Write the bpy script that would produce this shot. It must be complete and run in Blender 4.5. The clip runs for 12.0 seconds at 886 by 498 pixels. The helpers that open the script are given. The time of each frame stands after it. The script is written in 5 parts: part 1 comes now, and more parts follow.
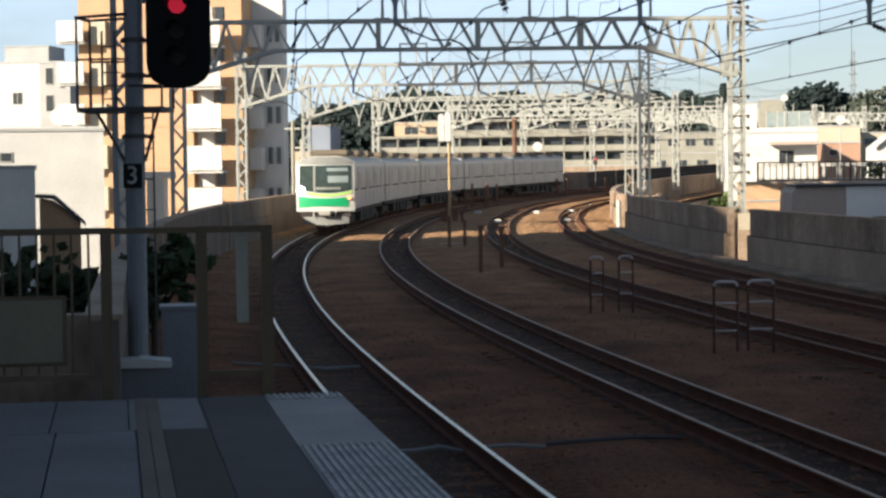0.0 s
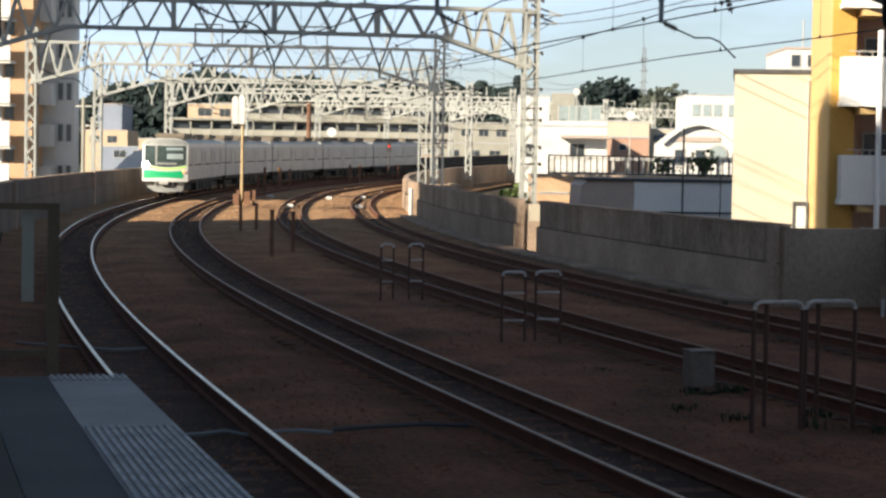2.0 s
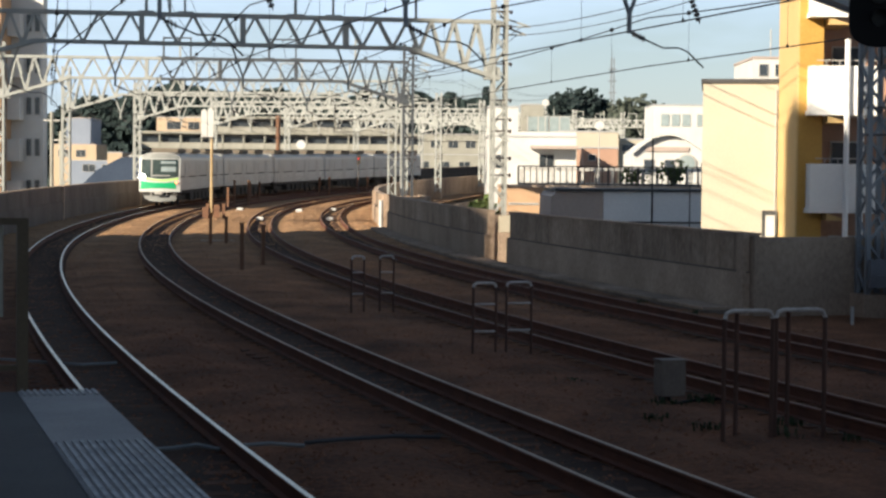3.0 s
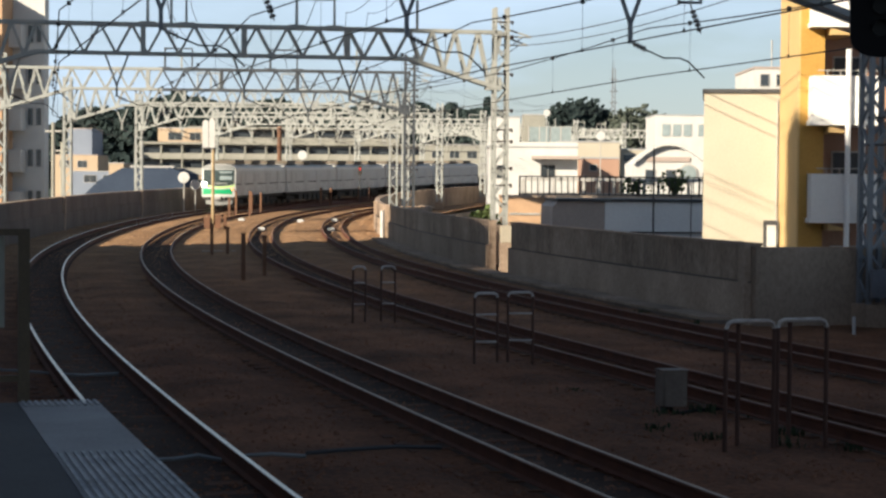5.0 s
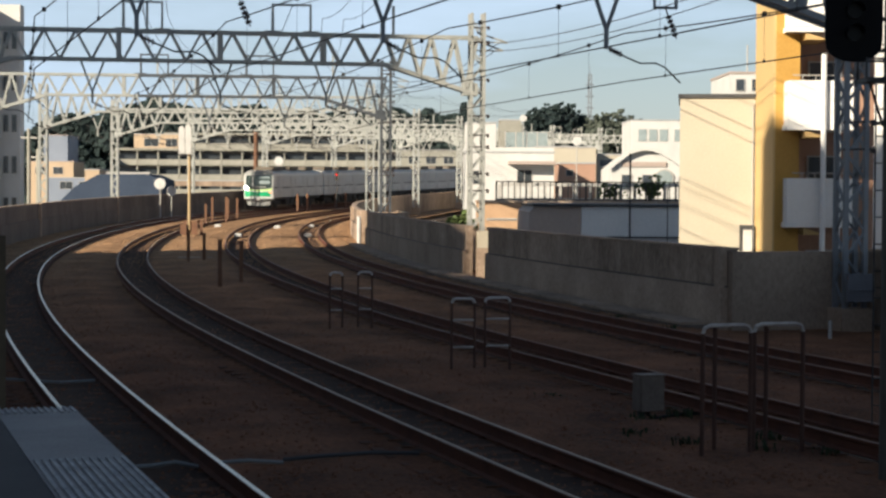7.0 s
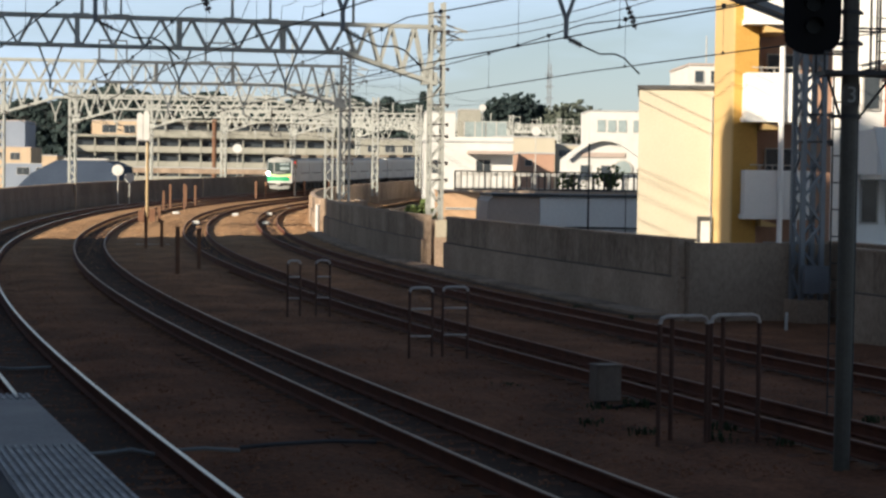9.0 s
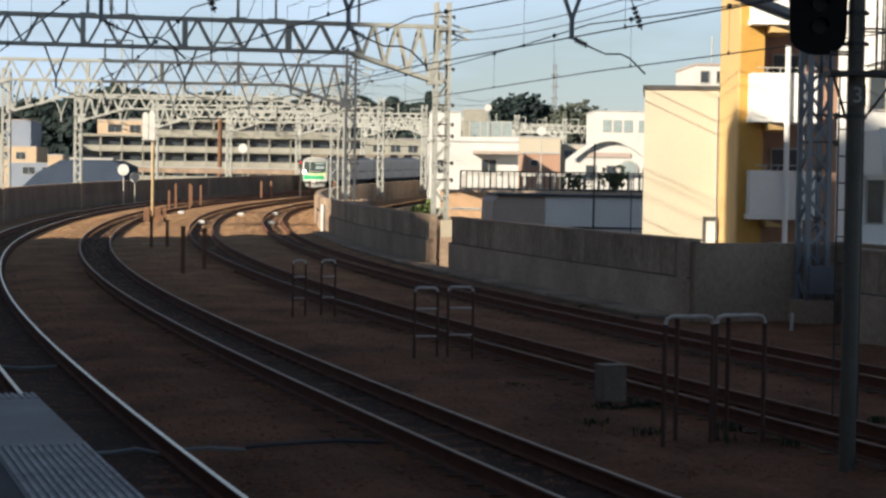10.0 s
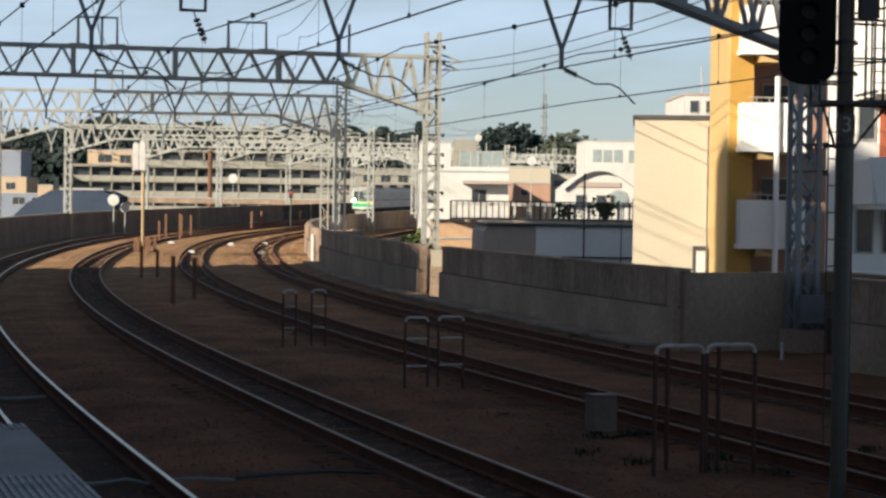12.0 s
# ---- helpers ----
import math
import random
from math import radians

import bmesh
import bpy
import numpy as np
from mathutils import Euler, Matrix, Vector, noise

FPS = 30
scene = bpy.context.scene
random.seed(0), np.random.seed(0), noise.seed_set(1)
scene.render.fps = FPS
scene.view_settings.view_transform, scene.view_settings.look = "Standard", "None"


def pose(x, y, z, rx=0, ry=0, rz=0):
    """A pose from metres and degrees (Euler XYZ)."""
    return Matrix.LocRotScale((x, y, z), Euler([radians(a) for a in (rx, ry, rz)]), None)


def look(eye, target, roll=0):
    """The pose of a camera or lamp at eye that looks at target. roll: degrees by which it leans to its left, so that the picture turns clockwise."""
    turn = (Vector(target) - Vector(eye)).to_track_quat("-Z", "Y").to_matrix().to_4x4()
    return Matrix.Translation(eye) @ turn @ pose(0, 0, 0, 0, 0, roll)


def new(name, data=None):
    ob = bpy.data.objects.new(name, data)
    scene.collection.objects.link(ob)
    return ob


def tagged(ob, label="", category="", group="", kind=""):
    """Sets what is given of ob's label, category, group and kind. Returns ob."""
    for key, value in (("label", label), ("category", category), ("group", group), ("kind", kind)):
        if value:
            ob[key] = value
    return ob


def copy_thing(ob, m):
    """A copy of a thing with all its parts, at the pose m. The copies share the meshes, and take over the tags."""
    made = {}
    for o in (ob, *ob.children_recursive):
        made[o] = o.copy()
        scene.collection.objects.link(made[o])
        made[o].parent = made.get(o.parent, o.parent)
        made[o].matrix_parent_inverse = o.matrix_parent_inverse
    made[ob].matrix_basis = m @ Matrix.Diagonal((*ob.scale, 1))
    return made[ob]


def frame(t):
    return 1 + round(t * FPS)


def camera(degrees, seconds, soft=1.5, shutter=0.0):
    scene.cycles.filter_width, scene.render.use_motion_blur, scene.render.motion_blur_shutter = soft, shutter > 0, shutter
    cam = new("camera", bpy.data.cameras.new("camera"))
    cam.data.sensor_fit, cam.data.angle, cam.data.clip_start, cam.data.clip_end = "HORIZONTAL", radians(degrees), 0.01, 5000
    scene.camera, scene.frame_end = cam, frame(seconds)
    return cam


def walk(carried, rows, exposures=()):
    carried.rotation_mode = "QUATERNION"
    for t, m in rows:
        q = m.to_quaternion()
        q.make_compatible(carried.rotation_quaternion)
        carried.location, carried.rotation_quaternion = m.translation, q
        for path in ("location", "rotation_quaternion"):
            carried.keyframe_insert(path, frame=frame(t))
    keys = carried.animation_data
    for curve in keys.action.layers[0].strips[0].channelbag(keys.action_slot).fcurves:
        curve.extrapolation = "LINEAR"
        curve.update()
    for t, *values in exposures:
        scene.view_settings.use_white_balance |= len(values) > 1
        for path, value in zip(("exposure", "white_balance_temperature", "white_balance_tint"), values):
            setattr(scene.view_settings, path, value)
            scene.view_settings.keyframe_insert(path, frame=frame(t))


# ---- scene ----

# ---- the railway's alignment: s runs along the middle of track 1, o to the right of it, h above its rails ----
EYE = 2.73
KNOT_S = [-12, -10, 25, 60, 95, 130, 170, 210, 260, 600]
KNOT_K = [0.064, 0.064, 0.258, 0.281, 0.199, 0.396, 0.234, 0.19, 0.234, 0.234]
RISE = 4.0e-5
LINE_S = np.arange(-12, 560, 1.0)
_h = -0.300 + np.cumsum(np.interp(LINE_S, KNOT_S, KNOT_K) / 100)
_x = 2.342 + np.cumsum(np.sin(_h))
_y = 3.0 + np.cumsum(np.cos(_h))
_back = np.arange(1, 70, 1.0)
LINE_X = np.concatenate([(_x[0] - _back * math.sin(_h[0]))[::-1], _x])
LINE_Y = np.concatenate([(_y[0] - _back * math.cos(_h[0]))[::-1], _y])
LINE_H = np.concatenate([np.full(len(_back), _h[0]), _h])
LINE_S = np.concatenate([(-12 - _back)[::-1], LINE_S])
TRACKS = [0.0, 3.69, 8.20, 12.0]
CANT = 0.055


def heading(s):
    return float(np.interp(s, LINE_S, LINE_H))


def at(s, o=0.0, h=0.0):
    a = heading(s)
    return Vector((float(np.interp(s, LINE_S, LINE_X)) + o * math.cos(a), float(np.interp(s, LINE_S, LINE_Y)) - o * math.sin(a), RISE * max(s, 0) ** 2 + h))


def along(s, o=0.0, h=0.0, turn=0.0):
    """A pose on the alignment: local x to the right of the track, y along it."""
    return Matrix.Translation(at(s, o, h)) @ Matrix.Rotation(-heading(s) + radians(turn), 4, "Z")


# ---- camera: it stands on the platform and pans ----
cam = camera(25.97, 12.0, soft=2.6)
ROWS = [
    (0.0, -7.029, -2.094, -0.711), (0.5, -4.406, -2.691, -0.507), (1.0, -1.997, -3.392, -0.291), (1.5, -0.835, -2.809, 0.633),
    (2.0, -0.806, -2.498, 1.013), (2.5, 0.000, -2.417, 0.847), (3.0, 0.073, -2.141, 0.581), (5.0, 0.029, -1.834, 0.525),
    (5.5, 0.627, -1.547, 0.406), (6.0, 0.768, -1.643, 0.404), (6.5, 0.686, -1.556, 0.339), (8.5, 1.494, -2.236, 0.786),
    (9.0, 1.964, -1.976, 0.841), (9.5, 1.900, -1.956, 0.868), (10.0, 1.805, -1.981, 0.902), (10.5, 1.732, -1.687, 0.946),
    (11.0, 2.024, -1.611, 1.075), (11.5, 1.834, -1.056, 0.938), (12.0, 2.081, -1.088, 0.840),
]
EXPOSURES = [(0.0, 1.16), (0.6, 1.20), (1.5, 1.26), (2.2, 1.14), (3.0, 1.04), (5.0, 0.92), (6.2, 0.78), (8.5, 0.90), (10.0, 0.88), (12.0, 0.74)]
walk(cam, [(t, pose(0, 0, EYE, 90 + pitch, 0, -yaw) @ pose(0, 0, 0, 0, 0, roll)) for t, yaw, pitch, roll in ROWS], EXPOSURES)

# ---- light: a low warm sun behind and to the left, clear sky with thin cloud ----
SUN_AZ, SUN_EL = 226.0, 22.0
world = bpy.data.worlds.new("sky")
scene.world = world
world.use_nodes = True
wn, wl = world.node_tree.nodes, world.node_tree.links
sky = wn.new("ShaderNodeTexSky")
sky.sky_type, sky.sun_disc = "NISHITA", False
sky.sun_elevation, sky.sun_rotation = radians(SUN_EL), radians(SUN_AZ)
sky.air_density, sky.dust_density, sky.ozone_density = 1.0, 0.5, 1.2
coord = wn.new("ShaderNodeTexCoord")
squash = wn.new("ShaderNodeMapping")
squash.inputs["Scale"].default_value = (3.0, 3.0, 11.0)
clouds = wn.new("ShaderNodeTexNoise")
clouds.inputs["Scale"].default_value, clouds.inputs["Detail"].default_value = 1.3, 7.0
ramp = wn.new("ShaderNodeValToRGB")
ramp.color_ramp.elements[0].position, ramp.color_ramp.elements[1].position = 0.42, 0.66
ramp.color_ramp.elements[0].color = (0.36, 0.36, 0.36, 1)
cloudy = wn.new("ShaderNodeMix")
cloudy.data_type = "RGBA"
cloudy.inputs["B"].default_value = (9.0, 11.4, 14.2, 1)
wl.new(coord.outputs["Generated"], squash.inputs["Vector"])
wl.new(squash.outputs["Vector"], clouds.inputs["Vector"])
wl.new(clouds.outputs["Fac"], ramp.inputs["Fac"])
# cloud and haze thin out towards the zenith
split, thin, less = wn.new("ShaderNodeSeparateXYZ"), wn.new("ShaderNodeMapRange"), wn.new("ShaderNodeMath")
thin.inputs["From Min"].default_value, thin.inputs["From Max"].default_value = 0.05, 0.5
thin.inputs["To Min"].default_value, thin.inputs["To Max"].default_value = 1.0, 0.06
less.operation = "MULTIPLY"
wl.new(coord.outputs["Generated"], split.inputs["Vector"])
wl.new(split.outputs["Z"], thin.inputs["Value"])
wl.new(ramp.outputs["Color"], less.inputs[0])
wl.new(thin.outputs["Result"], less.inputs[1])
wl.new(less.outputs[0], cloudy.inputs["Factor"])
wl.new(sky.outputs["Color"], cloudy.inputs["A"])
wl.new(cloudy.outputs["Result"], wn["Background"].inputs["Color"])
wn["Background"].inputs["Strength"].default_value = 0.0400
sun = new("sun", bpy.data.lights.new("sun", "SUN"))
sun.data.energy, sun.data.angle, sun.data.color = 5.0, radians(0.6), (1.0, 0.865, 0.67)
_a, _e = radians(SUN_AZ), radians(SUN_EL)
sun.matrix_world = look(Vector((math.sin(_a) * math.cos(_e), math.cos(_a) * math.cos(_e), math.sin(_e))) * 200, (0, 0, 0))


# ---- materials ----
def mat(name, a, b=None, rough=0.8, metal=0.0, scale=2.0, fine=40.0, bump=0.2, depth=0.01, vary=0.0, glow=0.0, stretch=(1, 1, 1), spec=0.5, island=False, rust=None):
    """Two-scale noise between colours a and b, fine relief, and a shift of value from object to object."""
    m = bpy.data.materials.new(name)
    m.use_nodes = True
    n, l = m.node_tree.nodes, m.node_tree.links
    p = n["Principled BSDF"]
    b = b or tuple(c * 0.75 for c in a)
    tc, mp = n.new("ShaderNodeTexCoord"), n.new("ShaderNodeMapping")
    mp.inputs["Scale"].default_value = stretch
    l.new(tc.outputs["Object"], mp.inputs["Vector"])
    big, small = n.new("ShaderNodeTexNoise"), n.new("ShaderNodeTexNoise")
    for t, sc, d in ((big, scale, 5.0), (small, fine, 3.0)):
        t.inputs["Scale"].default_value, t.inputs["Detail"].default_value = sc, d
        l.new(mp.outputs["Vector"], t.inputs["Vector"])
    add = n.new("ShaderNodeMath")
    add.operation = "MULTIPLY_ADD"
    add.inputs[1].default_value = 0.45
    l.new(small.outputs["Fac"], add.inputs[0])
    half = n.new("ShaderNodeMath")
    half.operation = "MULTIPLY"
    half.inputs[1].default_value = 0.55
    l.new(big.outputs["Fac"], half.inputs[0])
    l.new(half.outputs[0], add.inputs[2])
    rp = n.new("ShaderNodeValToRGB")
    rp.color_ramp.elements[0].position, rp.color_ramp.elements[1].position = 0.33, 0.67
    rp.color_ramp.elements[0].color, rp.color_ramp.elements[1].color = (*b, 1), (*a, 1)
    l.new(add.outputs[0], rp.inputs["Fac"])
    out = rp.outputs["Color"]
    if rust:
        # grey-brown by the station; further on rustier, and paler to paint in sunlight
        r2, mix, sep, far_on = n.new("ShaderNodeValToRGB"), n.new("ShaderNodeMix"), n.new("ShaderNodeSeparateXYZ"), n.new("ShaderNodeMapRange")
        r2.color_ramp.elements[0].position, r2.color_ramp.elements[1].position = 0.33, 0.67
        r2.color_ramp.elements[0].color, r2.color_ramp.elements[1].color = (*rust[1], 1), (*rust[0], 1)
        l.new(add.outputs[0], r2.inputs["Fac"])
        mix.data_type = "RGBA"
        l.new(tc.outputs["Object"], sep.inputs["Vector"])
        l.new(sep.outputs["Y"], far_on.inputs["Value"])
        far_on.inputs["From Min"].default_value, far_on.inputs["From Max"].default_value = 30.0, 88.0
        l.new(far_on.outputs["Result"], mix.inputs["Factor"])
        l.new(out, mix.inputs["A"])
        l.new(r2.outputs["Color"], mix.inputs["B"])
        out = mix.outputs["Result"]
    if vary:
        info, hsv, mr = n.new("ShaderNodeObjectInfo"), n.new("ShaderNodeHueSaturation"), n.new("ShaderNodeMapRange")
        mr.inputs["To Min"].default_value, mr.inputs["To Max"].default_value = 1 - vary, 1 + vary
        if island:
            info = n.new("ShaderNodeNewGeometry")
        l.new(info.outputs["Random Per Island" if island else "Random"], mr.inputs["Value"])
        l.new(mr.outputs["Result"], hsv.inputs["Value"])
        l.new(out, hsv.inputs["Color"])
        out = hsv.outputs["Color"]
    l.new(out, p.inputs["Base Color"])
    p.inputs["Roughness"].default_value, p.inputs["Metallic"].default_value = rough, metal
    p.inputs["Specular IOR Level"].default_value = spec
    if bump:
        bp = n.new("ShaderNodeBump")
        bp.inputs["Strength"].default_value, bp.inputs["Distance"].default_value = bump, depth
        l.new(small.outputs["Fac"], bp.inputs["Height"])
        l.new(bp.outputs["Normal"], p.inputs["Normal"])
    if glow:
        p.inputs["Emission Color"].default_value, p.inputs["Emission Strength"].default_value = (*a, 1), glow
    return m


# the far rust tones are lifted so the distant curve looks sunlit
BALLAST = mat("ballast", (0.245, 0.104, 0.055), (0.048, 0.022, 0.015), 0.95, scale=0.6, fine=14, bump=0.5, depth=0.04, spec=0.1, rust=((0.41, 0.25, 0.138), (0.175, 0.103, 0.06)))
OILY = mat("oil_darkened_ballast", (0.075, 0.039, 0.026), (0.028, 0.0155, 0.011), 0.9, scale=0.9, fine=14, bump=0.5, depth=0.04, spec=0.15)
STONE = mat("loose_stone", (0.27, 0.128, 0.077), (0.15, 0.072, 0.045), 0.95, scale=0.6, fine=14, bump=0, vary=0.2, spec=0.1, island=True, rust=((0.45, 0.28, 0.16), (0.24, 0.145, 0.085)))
SLEEPER = mat("sleeper_concrete", (0.16, 0.078, 0.048), (0.07, 0.035, 0.024), 0.95, fine=30, vary=0.2, spec=0.2)
RAIL_SIDE = mat("rusty_rail", (0.15, 0.05, 0.027), (0.065, 0.025, 0.016), 0.85, scale=3, fine=60, spec=0.3)
RAIL_TOP = mat("worn_rail_head", (0.90, 0.82, 0.73), (0.66, 0.60, 0.53), 0.38, metal=1.0, scale=2, fine=50, bump=0.05)
RAIL_MID = mat("greyed_rail_head", (0.50, 0.375, 0.285), (0.31, 0.23, 0.175), 0.65, metal=0.25, scale=2, fine=50, bump=0.05)
RAIL_DULL = mat("dull_rail_head", (0.30, 0.185, 0.13), (0.18, 0.11, 0.08), 0.75, metal=0.1, scale=2, fine=50, bump=0.05)
CONCRETE = mat("weathered_concrete", (0.46, 0.355, 0.275), (0.24, 0.18, 0.138), 0.9, scale=0.7, fine=14, bump=0.25, vary=0.16, stretch=(1, 1, 0.7), spec=0.2)
CONCRETE_DARK = mat("stained_concrete", (0.45, 0.345, 0.265), (0.18, 0.133, 0.10), 0.9, scale=0.8, fine=9, bump=0.25, vary=0.16, stretch=(1, 1, 0.6), spec=0.2)
STEEL = mat("grey_painted_steel", (0.39, 0.405, 0.39), (0.27, 0.285, 0.275), 0.5, scale=1.5, fine=25, bump=0.1)
# grey steel with shade mixed in for the nearest gantry; also the radio mast
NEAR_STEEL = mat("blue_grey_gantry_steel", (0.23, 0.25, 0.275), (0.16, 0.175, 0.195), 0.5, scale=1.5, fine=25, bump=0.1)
DARK_STEEL = mat("dark_painted_steel", (0.055, 0.056, 0.06), (0.035, 0.035, 0.038), 0.6, scale=2, fine=30, bump=0.1)
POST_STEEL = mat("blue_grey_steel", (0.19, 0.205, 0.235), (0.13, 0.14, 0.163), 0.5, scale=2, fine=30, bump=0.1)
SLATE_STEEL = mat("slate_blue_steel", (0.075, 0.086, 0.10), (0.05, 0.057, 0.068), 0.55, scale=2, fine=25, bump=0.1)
OLIVE_STEEL = mat("dusty_grey_post", (0.105, 0.098, 0.085), (0.065, 0.061, 0.054), 0.6, scale=2, fine=30, bump=0.1)
BLACK = mat("matt_black_plate", (0.008, 0.008, 0.009), (0.004, 0.004, 0.005), 0.75, fine=60, bump=0.1, spec=0.2)
LENS_OFF = mat("unlit_signal_glass", (0.012, 0.014, 0.014), (0.006, 0.007, 0.007), 0.45, bump=0, spec=0.25)
LENS_RED = mat("lit_red_lens", (0.85, 0.02, 0.06), (0.7, 0.015, 0.05), 0.3, bump=0, glow=0.17)
WHITE = mat("white_render", (0.60, 0.60, 0.59), (0.47, 0.475, 0.47), 0.8, scale=0.6, fine=10, bump=0.1)
CREAM = mat("cream_render", (0.49, 0.448, 0.365), (0.42, 0.382, 0.305), 0.85, scale=0.5, fine=14, bump=0.15)
OCHRE = mat("ochre_tile", (0.54, 0.32, 0.075), (0.40, 0.22, 0.045), 0.7, scale=0.8, fine=16, bump=0.2)
PALE_TAN = mat("pale_tan_render", (0.48, 0.37, 0.26), (0.4, 0.3, 0.21), 0.85, scale=0.5, fine=8, bump=0.1)
BLUE_WALL = mat("blue_grey_wall", (0.22, 0.26, 0.33), (0.17, 0.20, 0.26), 0.8, scale=0.4, fine=6, bump=0.1)
# whiter than the render, to make up for bounce light on shaded balconies
BRIGHT_WHITE = mat("brightened_white_panel", (0.84, 0.84, 0.83), (0.76, 0.765, 0.76), 0.6, scale=0.6, fine=10, bump=0.1)
OCHRE_PALE = mat("pale_ochre_render", (0.60, 0.42, 0.19), (0.52, 0.36, 0.16), 0.75, scale=0.6, fine=12, bump=0.15)
TAN = mat("tan_brick_tile", (0.50, 0.325, 0.20), (0.41, 0.26, 0.158), 0.8, scale=0.5, fine=9, bump=0.2)
GREY_WALL = mat("grey_render", (0.40, 0.41, 0.42), (0.31, 0.32, 0.33), 0.85, scale=0.5, fine=9, bump=0.1)
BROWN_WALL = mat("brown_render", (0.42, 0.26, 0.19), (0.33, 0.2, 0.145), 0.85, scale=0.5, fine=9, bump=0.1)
GREY_SHEET = mat("grey_roof_sheet", (0.74, 0.745, 0.75), (0.62, 0.625, 0.64), 0.6, scale=0.4, fine=8, bump=0.1)
BROWN_SHEET = mat("brown_roof_sheet", (0.42, 0.345, 0.31), (0.34, 0.28, 0.25), 0.7, scale=0.4, fine=8, bump=0.1)
BLUE_SHEET = mat("blue_grey_roof", (0.055, 0.075, 0.115), (0.038, 0.053, 0.085), 0.9, scale=0.3, fine=5, bump=0.1, spec=0.1)
GLASS = mat("window_glass", (0.05, 0.06, 0.07), (0.03, 0.036, 0.042), 0.08, bump=0)
PALE_GLASS = mat("pale_window_glass", (0.30, 0.36, 0.37), (0.22, 0.27, 0.28), 0.12, bump=0)
RECESS = mat("shade_toned_recess", (0.22, 0.205, 0.18), (0.13, 0.12, 0.105), 0.9, scale=0.5, fine=4, bump=0)
FRAME = mat("window_frame", (0.45, 0.44, 0.42), (0.38, 0.37, 0.35), 0.5, bump=0)
DARK_RAIL = mat("dark_railing", (0.045, 0.042, 0.04), (0.03, 0.028, 0.027), 0.6, bump=0)
HOOP = mat("rusty_white_pipe", (0.62, 0.58, 0.54), (0.34, 0.27, 0.24), 0.7, scale=3, fine=20, bump=0.1)
HOOP_RUST = mat("rusty_pipe", (0.11, 0.05, 0.035), (0.06, 0.03, 0.022), 0.85, scale=3, fine=30, bump=0.15)
STAKE = mat("rusty_stake", (0.20, 0.10, 0.055), (0.11, 0.055, 0.035), 0.85, scale=3, fine=30, bump=0.15)
TILE = mat("blue_grey_paver", (0.165, 0.162, 0.172), (0.095, 0.093, 0.10), 0.75, scale=1.2, fine=30, bump=0.2, vary=0.12)
ASPHALT = mat("platform_asphalt", (0.092, 0.085, 0.086), (0.05, 0.046, 0.048), 0.9, scale=1, fine=60, bump=0.4)
BROWN_PAVE = mat("brown_paving", (0.06, 0.05, 0.042), (0.04, 0.034, 0.029), 0.9, scale=1, fine=50, bump=0.4)
TACTILE = mat("dull_tan_guide_strip", (0.15, 0.122, 0.10), (0.10, 0.08, 0.066), 0.85, scale=1, fine=40, bump=0.3)
EDGE = mat("pale_edge_concrete", (0.35, 0.33, 0.325), (0.225, 0.212, 0.212), 0.8, scale=1.5, fine=40, bump=0.3)
RIB = mat("worn_pale_rib", (0.58, 0.565, 0.56), (0.20, 0.195, 0.195), 0.75, scale=6, fine=60, bump=0.2)
FENCE = mat("brown_fence_paint", (0.13, 0.092, 0.054), (0.085, 0.061, 0.037), 0.7, scale=2, fine=30, bump=0.1)
BEIGE = mat("beige_board", (0.19, 0.172, 0.12), (0.14, 0.127, 0.09), 0.7, scale=1.5, fine=20, bump=0.1)
PALE_PLATE = mat("pale_grey_plate", (0.37, 0.36, 0.30), (0.29, 0.28, 0.24), 0.6, scale=2, fine=20, bump=0.1)
BOX_PAINT = mat("dusty_brown_grey_box", (0.21, 0.165, 0.135), (0.13, 0.10, 0.083), 0.8, scale=3, fine=25, bump=0.15)
PALE = mat("pale_grey_render", (0.33, 0.325, 0.285), (0.22, 0.217, 0.19), 0.85, scale=0.5, fine=8, bump=0.1)
LEAF = mat("leaves", (0.055, 0.075, 0.035), (0.022, 0.034, 0.018), 0.8, scale=0.35, fine=3, bump=0, spec=0.2)
# lighter copy of the leaves, with sunlight put into the green
LEAF_LIT = mat("sunlit_green_leaves", (0.12, 0.17, 0.06), (0.06, 0.09, 0.035), 0.7, scale=0.8, fine=6, bump=0, spec=0.3)
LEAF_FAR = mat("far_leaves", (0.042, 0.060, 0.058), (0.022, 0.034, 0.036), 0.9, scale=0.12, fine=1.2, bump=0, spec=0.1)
LEAF_PALE = mat("pale_blossoming_leaves", (0.16, 0.18, 0.15), (0.05, 0.065, 0.055), 0.9, scale=0.3, fine=2, bump=0, spec=0.1)
BARK = mat("bark", (0.08, 0.06, 0.045), None, 0.95, fine=12)
POST_TAN = mat("dusty_tan_paint", (0.46, 0.35, 0.20), (0.30, 0.21, 0.11), 0.7, scale=2, fine=20, bump=0.1)
NUMBER = mat("worn_number_paint", (0.42, 0.42, 0.40), (0.30, 0.30, 0.28), 0.7, scale=8, fine=60, bump=0)
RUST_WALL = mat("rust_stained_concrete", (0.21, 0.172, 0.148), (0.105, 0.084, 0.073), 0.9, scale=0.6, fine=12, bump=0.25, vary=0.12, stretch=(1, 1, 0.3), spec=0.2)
# darker concrete with the far parapet's shade put into the colour
SHADE_WALL = mat("shade_dark_concrete", (0.085, 0.078, 0.072), (0.04, 0.037, 0.035), 0.9, scale=0.6, fine=10, bump=0.2, spec=0.2)
EARTH = mat("town_ground", (0.16, 0.15, 0.13), (0.09, 0.085, 0.075), 0.95, scale=0.02, fine=0.3, bump=0)
WIRE = mat("dark_wire", (0.03, 0.03, 0.03), None, 0.6, bump=0)
